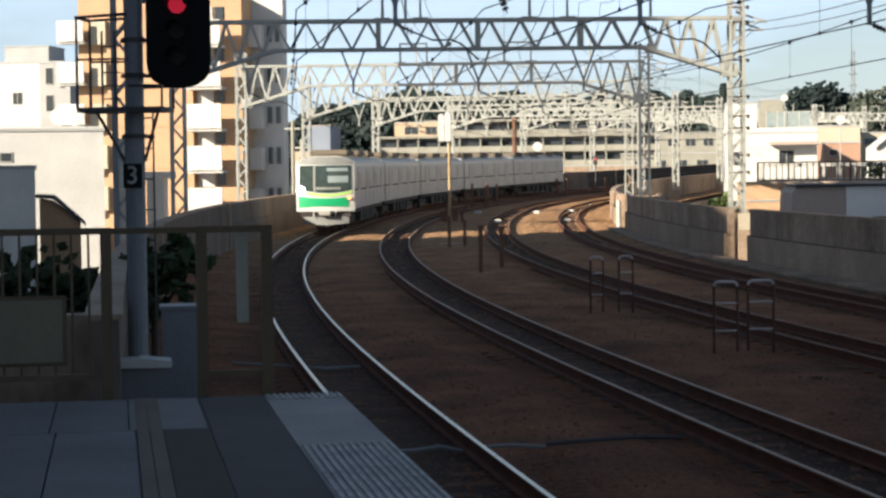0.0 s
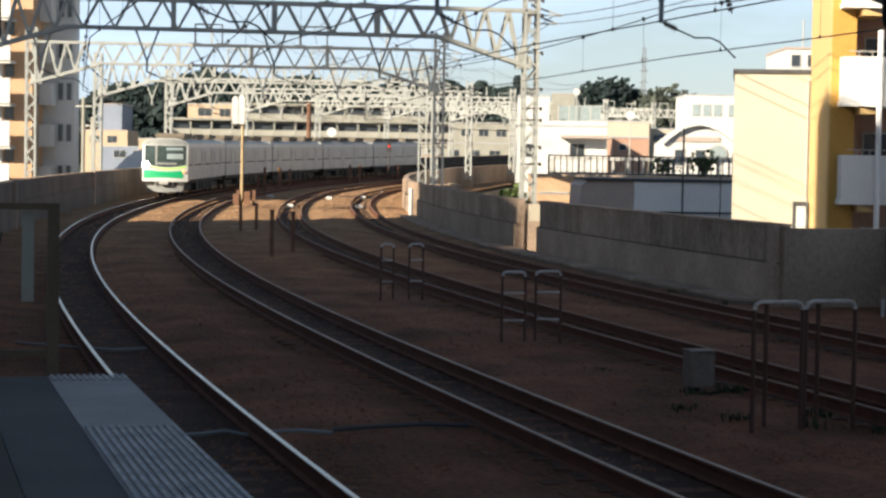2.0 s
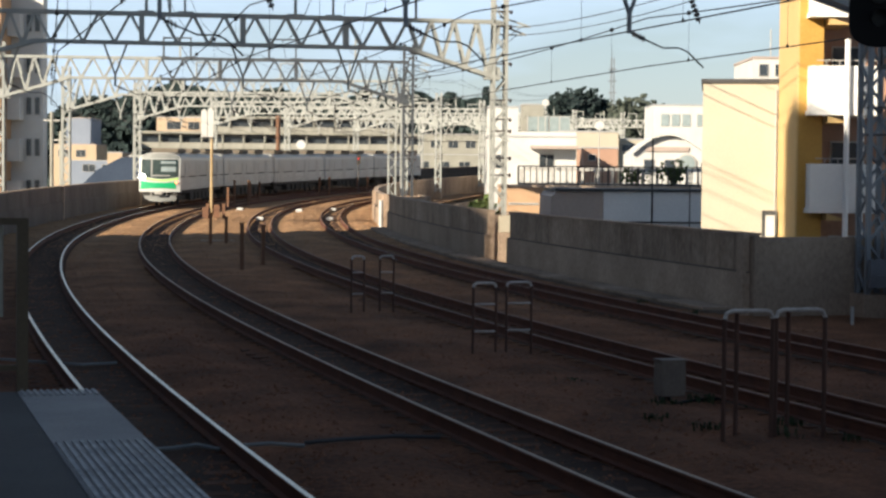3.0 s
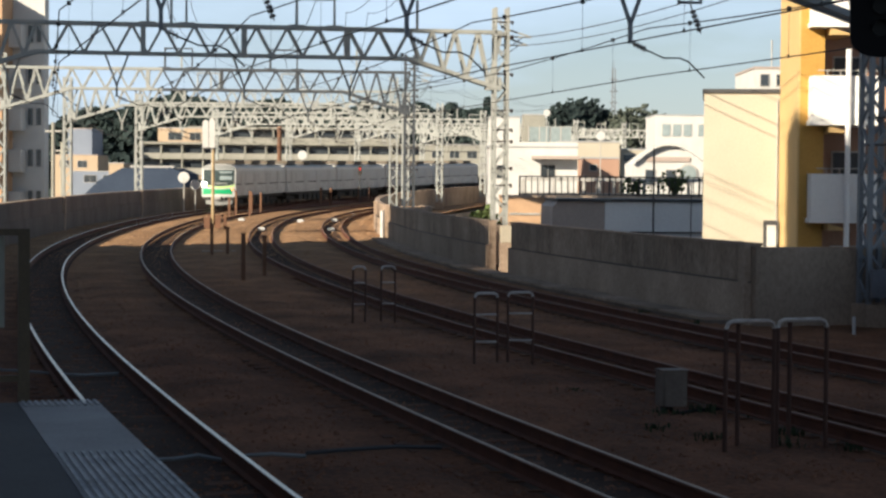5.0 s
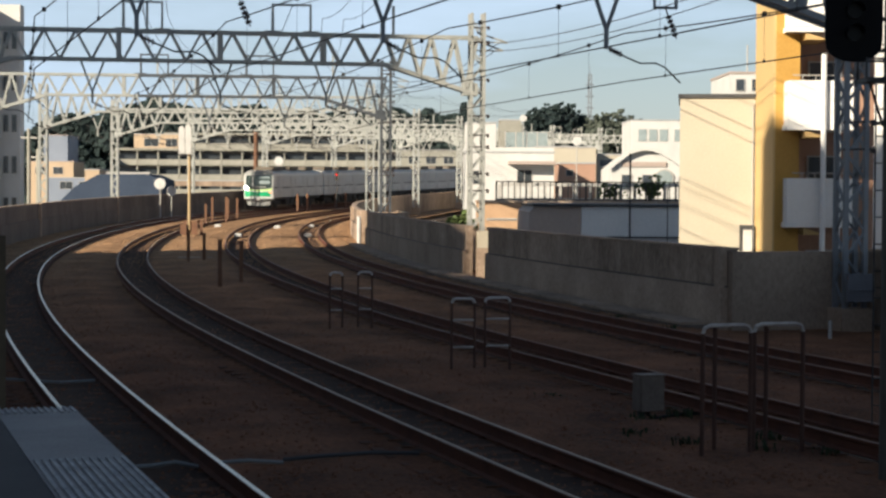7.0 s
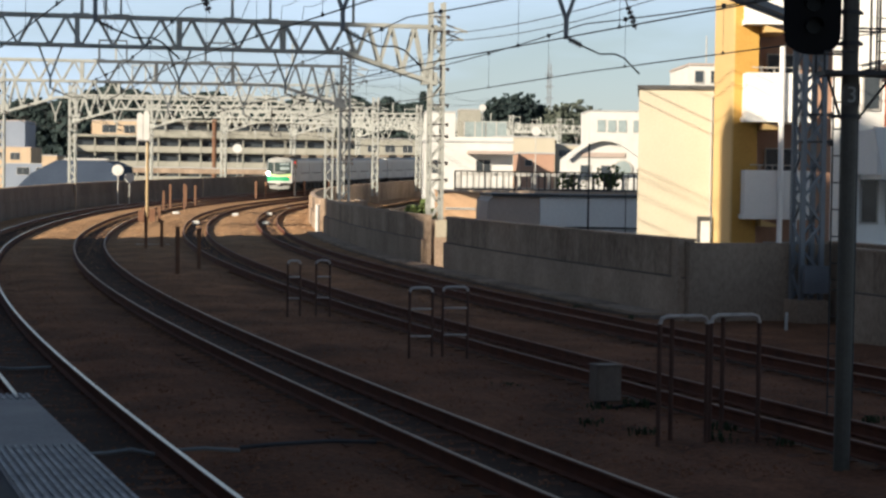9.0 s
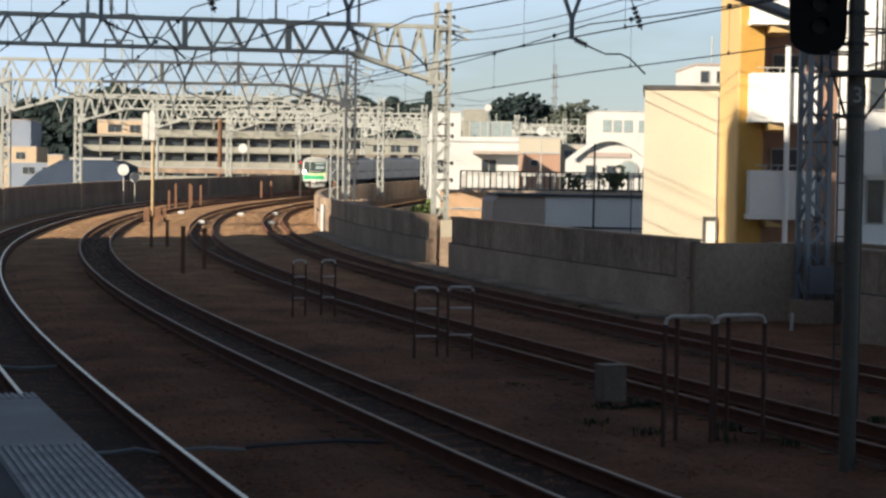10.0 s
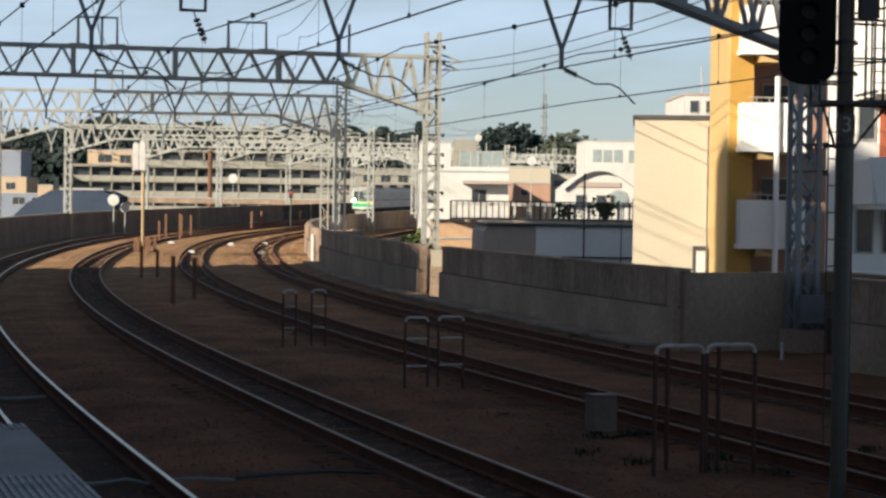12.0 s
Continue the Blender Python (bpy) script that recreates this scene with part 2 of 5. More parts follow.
INSUL = mat("dark_insulator", (0.05, 0.04, 0.04), None, 0.35, bump=0)
CAR_SIDE = mat("brushed_aluminium_side", (0.47, 0.47, 0.455), (0.40, 0.40, 0.385), 0.45, metal=0.25, scale=0.8, fine=10, bump=0.05)
CAR_PALE = mat("pale_car_panel", (0.60, 0.60, 0.575), (0.52, 0.52, 0.50), 0.45, metal=0.2, scale=0.8, fine=10, bump=0.05)
CAR_ROOF = mat("grey_car_roof", (0.38, 0.37, 0.35), (0.28, 0.27, 0.26), 0.7, scale=1, fine=14, bump=0.1)
CAR_FRONT = mat("white_car_front", (0.52, 0.54, 0.53), (0.46, 0.48, 0.47), 0.3, scale=1, fine=10, bump=0)
CAR_GREY = mat("grey_cab_fitting", (0.24, 0.25, 0.25), (0.18, 0.19, 0.19), 0.6, bump=0)
CAR_GREEN = mat("green_band", (0.01, 0.36, 0.15), (0.008, 0.30, 0.12), 0.35, bump=0)
CAR_LIME = mat("lime_band", (0.45, 0.80, 0.16), (0.40, 0.72, 0.14), 0.35, bump=0)
CAR_DARK = mat("dark_underframe", (0.04, 0.037, 0.035), (0.02, 0.019, 0.018), 0.8, scale=2, fine=20, bump=0.2)
CAR_GLASS = mat("car_window_glass", (0.40, 0.405, 0.395), (0.33, 0.335, 0.33), 0.3, bump=0)
FRONT_GLASS = mat("cab_glass", (0.05, 0.07, 0.068), (0.028, 0.042, 0.042), 0.08, scale=1.5, fine=3, bump=0)
ROOF_UNIT = mat("brown_grey_roof_unit", (0.17, 0.145, 0.11), (0.12, 0.10, 0.08), 0.8, scale=1, fine=8, bump=0.1)
LAMP = mat("lit_headlamp", (1.0, 0.98, 0.92), (1.0, 0.98, 0.92), 0.2, bump=0, glow=11.0)
TAIL = mat("lit_tail_lamp", (1.0, 0.25, 0.10), (1.0, 0.22, 0.08), 0.2, bump=0, glow=1.5)
RED_LAMP = mat("small_red_signal", (0.9, 0.03, 0.03), None, 0.3, bump=0, glow=0.3)


# ---- mesh helpers ----
def box(bm, x0, x1, y0, y1, z0, z1, m=None):
    v = [Vector((x, y, z)) for z in (z0, z1) for y in (y0, y1) for x in (x0, x1)]
    v = [bm.verts.new(m @ p if m else p) for p in v]
    for f in ((0, 2, 3, 1), (4, 5, 7, 6), (0, 1, 5, 4), (2, 6, 7, 3), (0, 4, 6, 2), (1, 3, 7, 5)):
        bm.faces.new([v[i] for i in f])
    return bm


def bar(bm, p, q, w, h=None, sides=4):
    """A straight bar from p to q: square (w by h) or round (sides above 4, w its width)."""
    p, q = Vector(p), Vector(q)
    h = h or w
    d = (q - p).normalized()
    u = d.cross(Vector((0, 0, 1)))
    u = Vector((1, 0, 0)) if u.length < 1e-3 else u.normalized()
    v = u.cross(d)
    if sides == 4:
        ring = [(-w / 2, -h / 2), (w / 2, -h / 2), (w / 2, h / 2), (-w / 2, h / 2)]
    else:
        ring = [(w / 2 * math.cos(2 * math.pi * i / sides), h / 2 * math.sin(2 * math.pi * i / sides)) for i in range(sides)]
    a = [bm.verts.new(p + u * i + v * j) for i, j in ring]
    b = [bm.verts.new(q + u * i + v * j) for i, j in ring]
    n = len(ring)
    for i in range(n):
        bm.faces.new((a[i], a[(i + 1) % n], b[(i + 1) % n], b[i]))
    bm.faces.new(a[::-1])
    bm.faces.new(b)
    return bm


def path_bar(bm, pts, w, sides=6):
    """One unbroken tube through the points, mitred at the bends."""
    pts = [Vector(p) for p in pts]
    rings, ref = [], None
    for k, p in enumerate(pts):
        d = ((pts[k] - pts[k - 1]).normalized() if k else Vector()) + ((pts[k + 1] - pts[k]).normalized() if k + 1 < len(pts) else Vector())
        d.normalize()
        ref = d.orthogonal() if ref is None else ref - d * ref.dot(d)
        ref.normalize()
        v = d.cross(ref)
        r = w / 2 * (1.414 if sides == 4 else 1.0)
        turn = math.pi / 4 if sides == 4 else 0.0
        rings.append([bm.verts.new(p + (ref * math.cos(turn + 2 * math.pi * i / sides) + v * math.sin(turn + 2 * math.pi * i / sides)) * r) for i in range(sides)])
    for a, b in zip(rings, rings[1:]):
        for i in range(sides):
            bm.faces.new((a[i], a[(i + 1) % sides], b[(i + 1) % sides], b[i]))
    bm.faces.new(rings[0][::-1])
    bm.faces.new(rings[-1])
    return bm


def disc(bm, c, r, thick, axis="Y", n=16):
    c = Vector(c)
    ax = {"X": Vector((1, 0, 0)), "Y": Vector((0, 1, 0)), "Z": Vector((0, 0, 1))}[axis]
    return bar(bm, c - ax * thick / 2, c + ax * thick / 2, 2 * r, sides=n)


def prism(bm, pts, y0, y1, m=None):
    """The outline pts, of (x, z), drawn out from y0 to y1."""
    a = [Vector((x, y0, z)) for x, z in pts]
    b = [Vector((x, y1, z)) for x, z in pts]
    a = [bm.verts.new(m @ p if m else p) for p in a]
    b = [bm.verts.new(m @ p if m else p) for p in b]
    n = len(pts)
    for i in range(n):
        bm.faces.new((a[i], a[(i + 1) % n], b[(i + 1) % n], b[i]))
    bm.faces.new(a[::-1])
    bm.faces.new(b)
    return bm


def sweep(bm, outline, stops, cant=0.0, middle=0.0):
    """Draw the closed outline, of (o, h), along the alignment through the stops."""
    rings = []
    for s in stops:
        rings.append([bm.verts.new(at(s, o, h + cant)) for o, h in outline])
    n = len(outline)
    for a, b in zip(rings, rings[1:]):
        for i in range(n):
            bm.faces.new((a[i], a[(i + 1) % n], b[(i + 1) % n], b[i]))
    bm.faces.new(rings[0][::-1])
    bm.faces.new(rings[-1])
    return bm


def to_mesh(bm, name, *materials):
    bmesh.ops.recalc_face_normals(bm, faces=bm.faces)
    me = bpy.data.meshes.new(name)
    bm.to_mesh(me)
    bm.free()
    for m in materials:
        me.materials.append(m)
    return me


def part(name, bm, material, parent, label=""):
    ob = new(name, to_mesh(bm, name, material))
    ob.parent = parent
    return tagged(ob, label)


def share(name, mesh, parent, m, label=""):
    ob = new(name, mesh)
    ob.parent = parent
    ob.matrix_local = m
    return tagged(ob, label)


def thing(name, label, category, m=None, group="", kind=""):
    ob = new(name)
    ob.empty_display_size = 0.3
    if m:
        ob.matrix_world = m
    return tagged(ob, label, category, group, kind)


def solid(name, bm, material, label, category, m=None, group="", kind=""):
    ob = new(name, to_mesh(bm, name, material))
    if m:
        ob.matrix_world = m
    return tagged(ob, label, category, group, kind)


def B():
    return bmesh.new()


# ---- ground: the town below, and the viaduct's ballast bed ----
bm = B()
box(bm, -2500, 2500, -1500, 3500, -9.0, -8.0)
solid("ground", bm, EARTH, "flat town ground below the railway viaduct", "ground", kind="structure")

STOPS = list(np.arange(-40, 70, 1.0)) + list(np.arange(70, 340, 3.0))
bm = B()
sweep(bm, [(-3.6, -0.5), (-3.6, -1.6), (18.3, -1.6), (18.3, -0.5)], STOPS)
solid("viaduct_deck", bm, CONCRETE, "concrete deck slab of the railway viaduct", "viaduct", kind="structure")

rng = random.Random(4)
bed_s = list(np.arange(-30, 8, 1.0)) + list(np.arange(8, 60, 0.4)) + list(np.arange(60, 120, 0.8)) + list(np.arange(120, 340, 3.0))
bed_o = list(np.arange(-3.05, 18.0, 0.22))
verts, faces = [], []
for s in bed_s:
    for o in bed_o:
        near = min(abs(o - c) for c in TRACKS)
        h = -0.196 + 0.05 * max(0.0, min(1.0, (near - 1.1) / 0.6)) - 0.05 * max(0.0, min(1.0, (near - 1.7) / 0.6))
        h += 0.05 * noise.noise((s * 0.35, o * 0.5, 1.7)) * (near > 1.0) + rng.uniform(-0.012, 0.012)
        verts.append(at(s, o, h))
w = len(bed_o)
for i in range(len(bed_s) - 1):
    for j in range(w - 1):
        faces.append((i * w + j, i * w + j + 1, (i + 1) * w + j + 1, (i + 1) * w + j))
me = bpy.data.meshes.new("ballast")
me.from_pydata(verts, [], faces)
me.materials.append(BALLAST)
me.materials.append(OILY)
# brake dust and oil have blackened the four-foot of the two busy tracks
four_foot = [min(abs((bed_o[j] + bed_o[j + 1]) / 2 - c) for c in TRACKS[:2]) < 0.62 or min(abs((bed_o[j] + bed_o[j + 1]) / 2 - c) for c in TRACKS[2:]) < 0.45 for j in range(w - 1)]
me.polygons.foreach_set("material_index", [int(four_foot[k % (w - 1)]) for k in range(len(faces))])
tagged(new("ballast_bed", me), "rust-brown crushed stone ballast between and under the tracks", "ballast", kind="stuff")

# single stones lying proud of the bed where it is near
srng = np.random.default_rng(11)
CORNERS = np.array([(1, 0, 0), (0, 1, 0), (-1, 0, 0), (0, -1, 0), (0, 0, 1), (0, 0, -1)], float)
SIDES = [(0, 1, 4), (1, 2, 4), (2, 3, 4), (3, 0, 4), (1, 0, 5), (2, 1, 5), (3, 2, 5), (0, 3, 5)]
verts, faces = [], []
for k in range(36000):
    far_one = k >= 20000
    s, o = (srng.uniform(58, 175) if far_one else 2.0 + 62.0 * srng.random() ** 1.4), srng.uniform(-2.9, 14.5)
    near = min(abs(o - c) for c in TRACKS)
    if abs(near - 0.5675) < 0.13:
        continue
    h = -0.196 + 0.05 * max(0.0, min(1.0, (near - 1.1) / 0.6)) - 0.05 * max(0.0, min(1.0, (near - 1.7) / 0.6))
    h += 0.05 * noise.noise((s * 0.35, o * 0.5, 1.7)) * (near > 1.0)
    r = srng.uniform(0.03, 0.055) if far_one else srng.uniform(0.018, 0.036)
    turn = srng.uniform(0, math.pi)
    pts = CORNERS * (r * srng.uniform(0.6, 1.3, (6, 1))) * (1.2, 0.85, 0.75)
    c, d = math.cos(turn), math.sin(turn)
    base, n = at(s, o, h - 0.1 * r), len(verts)
    verts.extend((base.x + x * c - y * d, base.y + x * d + y * c, base.z + z) for x, y, z in pts.tolist())
    faces.extend((n + i, n + j, n + l) for i, j, l in SIDES)
me = bpy.data.meshes.new("loose_stones")
me.from_pydata(verts, [], faces)
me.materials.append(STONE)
tagged(new("loose_stones", me), "loose rust-brown stones lying on the ballast", "stones", kind="stuff")


# ---- tracks ----
def rail_outline(c):
    return [(c - 0.0635, -0.174), (c + 0.0635, -0.174), (c + 0.0635, -0.163), (c + 0.010, -0.145), (c + 0.008, -0.05), (c + 0.032, -0.038), (c + 0.0325, -0.012),
            (c + 0.024, -0.004), (c - 0.024, -0.004), (c - 0.0325, -0.012), (c - 0.032, -0.038), (c - 0.008, -0.05), (c - 0.010, -0.145), (c - 0.0635, -0.163)]


track_things = []
for i, c in enumerate(TRACKS):
    tr = thing("railway_track", ("narrow-gauge track with bright worn rail heads" if i < 2 else "narrow-gauge track with dull rusty rails") + " on sleepers in ballast", "railway track", group="parallel tracks")
    track_things.append(tr)
    for side in (-0.5675, 0.5675):
        lift = CANT if side < 0 else 0.0
        rail = part("rail", sweep(B(), rail_outline(c + side), STOPS, lift), RAIL_SIDE, tr, "rusty steel rail")
        part("rail_head", sweep(B(), [(c + side - 0.027, -0.0038), (c + side + 0.027, -0.0038), (c + side + 0.0255, -0.0025), (c + side + 0.014, 0.0), (c + side - 0.014, 0.0), (c + side - 0.0255, -0.0025)], STOPS, lift),
             (RAIL_TOP, RAIL_MID, RAIL_DULL, RAIL_DULL)[i], rail, "running surface polished by wheels" if i < 2 else "dull running surface")


# ---- side walls of the viaduct ----
def wall_run(name, label, s0, s1, o_face, o_back, top, step, pilaster, panel=None, lower=None):
    w = thing(name, label, "parapet wall", kind="structure")
    s = s0
    while s < s1 - 0.1:
        e = min(s + step, s1)
        st = list(np.linspace(s + 0.012, e - 0.012, 3))
        lo, hi = (o_face, o_back) if o_face < o_back else (o_back, o_face)
        part("panel", sweep(B(), [(lo, -0.7), (hi, -0.7), (hi, top), (lo, top)], st), panel or CONCRETE_DARK, w)
        s = e
    sgn = 1 if o_back > o_face else -1
    part("plinth", sweep(B(), sorted_outline(o_face - sgn * 0.10, o_face - sgn * 0.003, -0.7, top * 0.47), list(np.arange(s0, s1, 2.0)) + [s1]), lower or CONCRETE, w, "thicker paler lower part of the wall")
    part("ledge_stain", sweep(B(), sorted_outline(o_face - sgn * 0.085, o_face - sgn * 0.004, top * 0.47 + 0.002, top * 0.47 + 0.035), list(np.arange(s0, s1, 2.0)) + [s1]), RUST_WALL, w, "dark rust-stained ledge along the wall")
    part("coping", sweep(B(), sorted_outline(o_face - sgn * 0.03, o_back + sgn * 0.03, top + 0.002, top + 0.05), list(np.arange(s0, s1, 2.0)) + [s1]), CONCRETE, w)
    for s in pilaster:
        part("pilaster", sweep(B(), sorted_outline(o_face - sgn * 0.16, o_face - sgn * 0.004, -0.7, top + 0.06), [s - 0.18, s + 0.18]), CONCRETE, w)
    return w


def sorted_outline(a, b, z0, z1):
    lo, hi = min(a, b), max(a, b)
    return [(lo, z0), (hi, z0), (hi, z1), (lo, z1)]


wall_run("wall_east", "stained grey concrete parapet of cast panels", 23.0, 44.5, 14.62, 14.85, 1.53, 0.9, [23.2])
wall_run("wall_east_middle", "stained grey concrete parapet between two masts", 48.0, 80.8, 14.62, 14.85, 1.50, 0.9, [])
wall_run("wall_east_far", "sunlit concrete parapet beyond the masts", 85.8, 330, 14.62, 14.85, 1.45, 8.0, [100, 124, 150, 176, 200])
wall_run("wall_east_near", "stained concrete parapet short of the mast", -30, 18.0, 15.82, 16.05, 1.53, 0.9, [])
wall_run("wall_niche_near", "concrete niche wall behind the nearest mast", 17.8, 23.0, 17.95, 18.15, 1.50, 2.3, [])
wall_run("wall_niche", "concrete niche wall behind a mast", 44.25, 56.9, 16.75, 16.95, 1.26, 2.9, [])
wall_run("wall_niche_far", "concrete niche wall behind a far mast", 80.5, 86.1, 16.5, 16.7, 1.45, 2.8, [])
for s0, o1, top in ((22.74, 17.93, 1.5), (18.02, 17.93, 1.48), (44.22, 16.74, 1.24), (56.62, 16.74, 1.24), (80.5, 16.49, 1.48), (85.82, 16.49, 1.43)):
    bm = B()
    sweep(bm, [(14.87 if s0 > 23 else 14.62 if s0 > 20 else 15.84, -0.7), (o1, -0.7), (o1, top), (14.87 if s0 > 23 else 14.62 if s0 > 20 else 15.84, top)], [s0, s0 + 0.26])
    solid("wall_return", bm, CONCRETE, "short concrete return wall beside a mast", "wall", kind="structure")
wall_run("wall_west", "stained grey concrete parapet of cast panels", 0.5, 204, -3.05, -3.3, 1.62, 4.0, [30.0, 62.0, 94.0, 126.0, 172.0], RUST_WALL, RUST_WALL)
# same parapet further on, its shade painted in
wall_run("wall_west_far", "parapet round the far curve, dark with painted shade", 204, 330, -3.05, -3.3, 1.62, 4.0, [215.0], SHADE_WALL, SHADE_WALL)


# ---- platform end ----
def platform():
    pf = thing("platform", "station platform end with pavers and a ribbed pale edge", "platform", kind="structure")
    st = list(np.arange(-30, -0.5, 1.0)) + [-0.55]
    part("base", sweep(B(), [(-9.0, -0.9), (-1.55, -0.9), (-1.55, 1.04), (-9.0, 1.04)], st), CONCRETE_DARK, pf)
    part("edge_slab", sweep(B(), sorted_outline(-1.97, -1.385, 0.93, 1.094), st), EDGE, pf, "pale ribbed concrete edge")
    part("asphalt_strip", sweep(B(), sorted_outline(-2.46, -1.975, 1.0, 1.092), st), ASPHALT, pf, "dark worn asphalt strip")
    part("brown_strip", sweep(B(), sorted_outline(-2.77, -2.465, 1.0, 1.092), st), BROWN_PAVE, pf, "brown worn paving strip")
    part("guide_strip", sweep(B(), sorted_outline(-2.86, -2.775, 1.0, 1.100), st), TACTILE, pf, "dull tan guide strip")
    part("guide_strip", sweep(B(), sorted_outline(-2.945, -2.865, 1.0, 1.100), st), TACTILE, pf, "dull tan guide strip")
    # ribs across the edge, in two fields
    bm = B()
    for k in range(12):
        o = -1.95 + 0.048 * k
        sweep(bm, sorted_outline(o, o + 0.022, 1.09, 1.106), list(np.arange(-12, -3.4, 0.8)) + [-3.4])
        sweep(bm, sorted_outline(o, o + 0.022, 1.09, 1.106), [-0.9, -0.56])
    part("edge_ribs", bm, RIB, pf, "raised ribs in the edge slab")
    return pf


pf = platform()
s = -0.56
row = 0
while s > -14:
    ln = 1.85 if row == 0 else 2.9
    for k in range(11):
        o1 = (-2.48 if row == 0 else -2.955) - 0.52 * k
        part("paver", sweep(B(), sorted_outline(o1 - 0.51, o1, 1.0, 1.094), [s - ln + 0.012, s]), TILE, pf)
    s -= ln
    row += 1


def platform_fence():
    f = thing("platform_fence", "brown steel fence closing the platform end", "fence", along(-0.4, 0, 0))
    top, low = 2.37, 1.26
    for o in (-3.14, -2.42, -1.92, -5.6, -8.4):
        part("post", box(B(), o - 0.042, o + 0.042, -0.04, 0.04, 0.2, top + 0.02), FENCE, f)
    part("top_rail", box(B(), -8.5, -3.1, -0.025, 0.025, top - 0.03, top + 0.02), FENCE, f)
    part("top_rail", box(B(), -2.45, -1.9, -0.025, 0.025, top - 0.03, top + 0.02), FENCE, f)
    part("bottom_rail", box(B(), -8.5, -3.1, -0.02, 0.02, low - 0.025, low + 0.02), FENCE, f)
    part("bottom_rail", box(B(), -2.45, -1.9, -0.02, 0.02, low - 0.025, low + 0.02), FENCE, f)
    o = -3.27
    while o > -8.4:
        part("baluster", box(B(), o - 0.009, o + 0.009, -0.009, 0.009, low, top - 0.02), FENCE, f)
        o -= 0.128
    part("gate_rail", box(B(), -3.1, -2.46, -0.02, 0.02, top - 0.03, top + 0.015), FENCE, f)
    board = part("board", box(B(), -4.5, -3.47, -0.05, -0.03, 1.38, 1.85), BEIGE, f, "blank beige notice board on the fence")
    part("rim", box(B(), -4.53, -3.44, -0.03, -0.015, 1.35, 1.88), FENCE, board)
    part("plate", box(B(), -2.15, -2.06, 0.05, 0.07, 1.64, 2.33), PALE_PLATE, f, "pale grey narrow plate")
    return f


platform_fence()

# wall added to fill the dark area seen through the fence
solid("low_wall", box(B(), -5.6, -0.252, -0.12, 0.12, -0.6, 1.62), CONCRETE_DARK, "low dark wall added behind the platform fence", "wall", along(1.4, -3.05, 0))
g = thing("equipment_cabinet", "low blue-grey cabinet with a pale lid behind the fence", "cabinet", along(2.2, -2.62, -0.2))
part("body", box(B(), -0.46, -0.04, -0.12, 0.12, 0.0, 1.278), POST_STEEL, g)
lid = box(B(), -0.52, 0.02, -0.18, 0.18, 1.28, 1.335)
prism(lid, [(-0.52, 1.335), (-0.25, 1.365), (0.02, 1.335)], -0.18, 0.18)
part("lid", lid, WHITE, g, "pale sloping lid")
bm = B()
box(bm, -0.2, 0.2, -0.2, 0.2, 0.0, 1.66)
box(bm, -0.22, 0.22, -0.22, 0.22, 1.66, 1.70)
solid("equipment_cabinet", bm, POST_STEEL, "tall blue-grey cabinet beside the signal post", "cabinet", along(4.2, -2.45, -0.2))


# ---- colour-light signals ----
def text_mesh(word, size):
    cu = bpy.data.curves.new("word", "FONT")
    cu.body, cu.size, cu.align_x, cu.align_y, cu.extrude = word, size, "CENTER", "CENTER", 0.004
    ob = new("word", cu)
    me = bpy.data.meshes.new_from_object(ob.evaluated_get(bpy.context.evaluated_depsgraph_get()))
    bpy.data.objects.remove(ob)
    return me


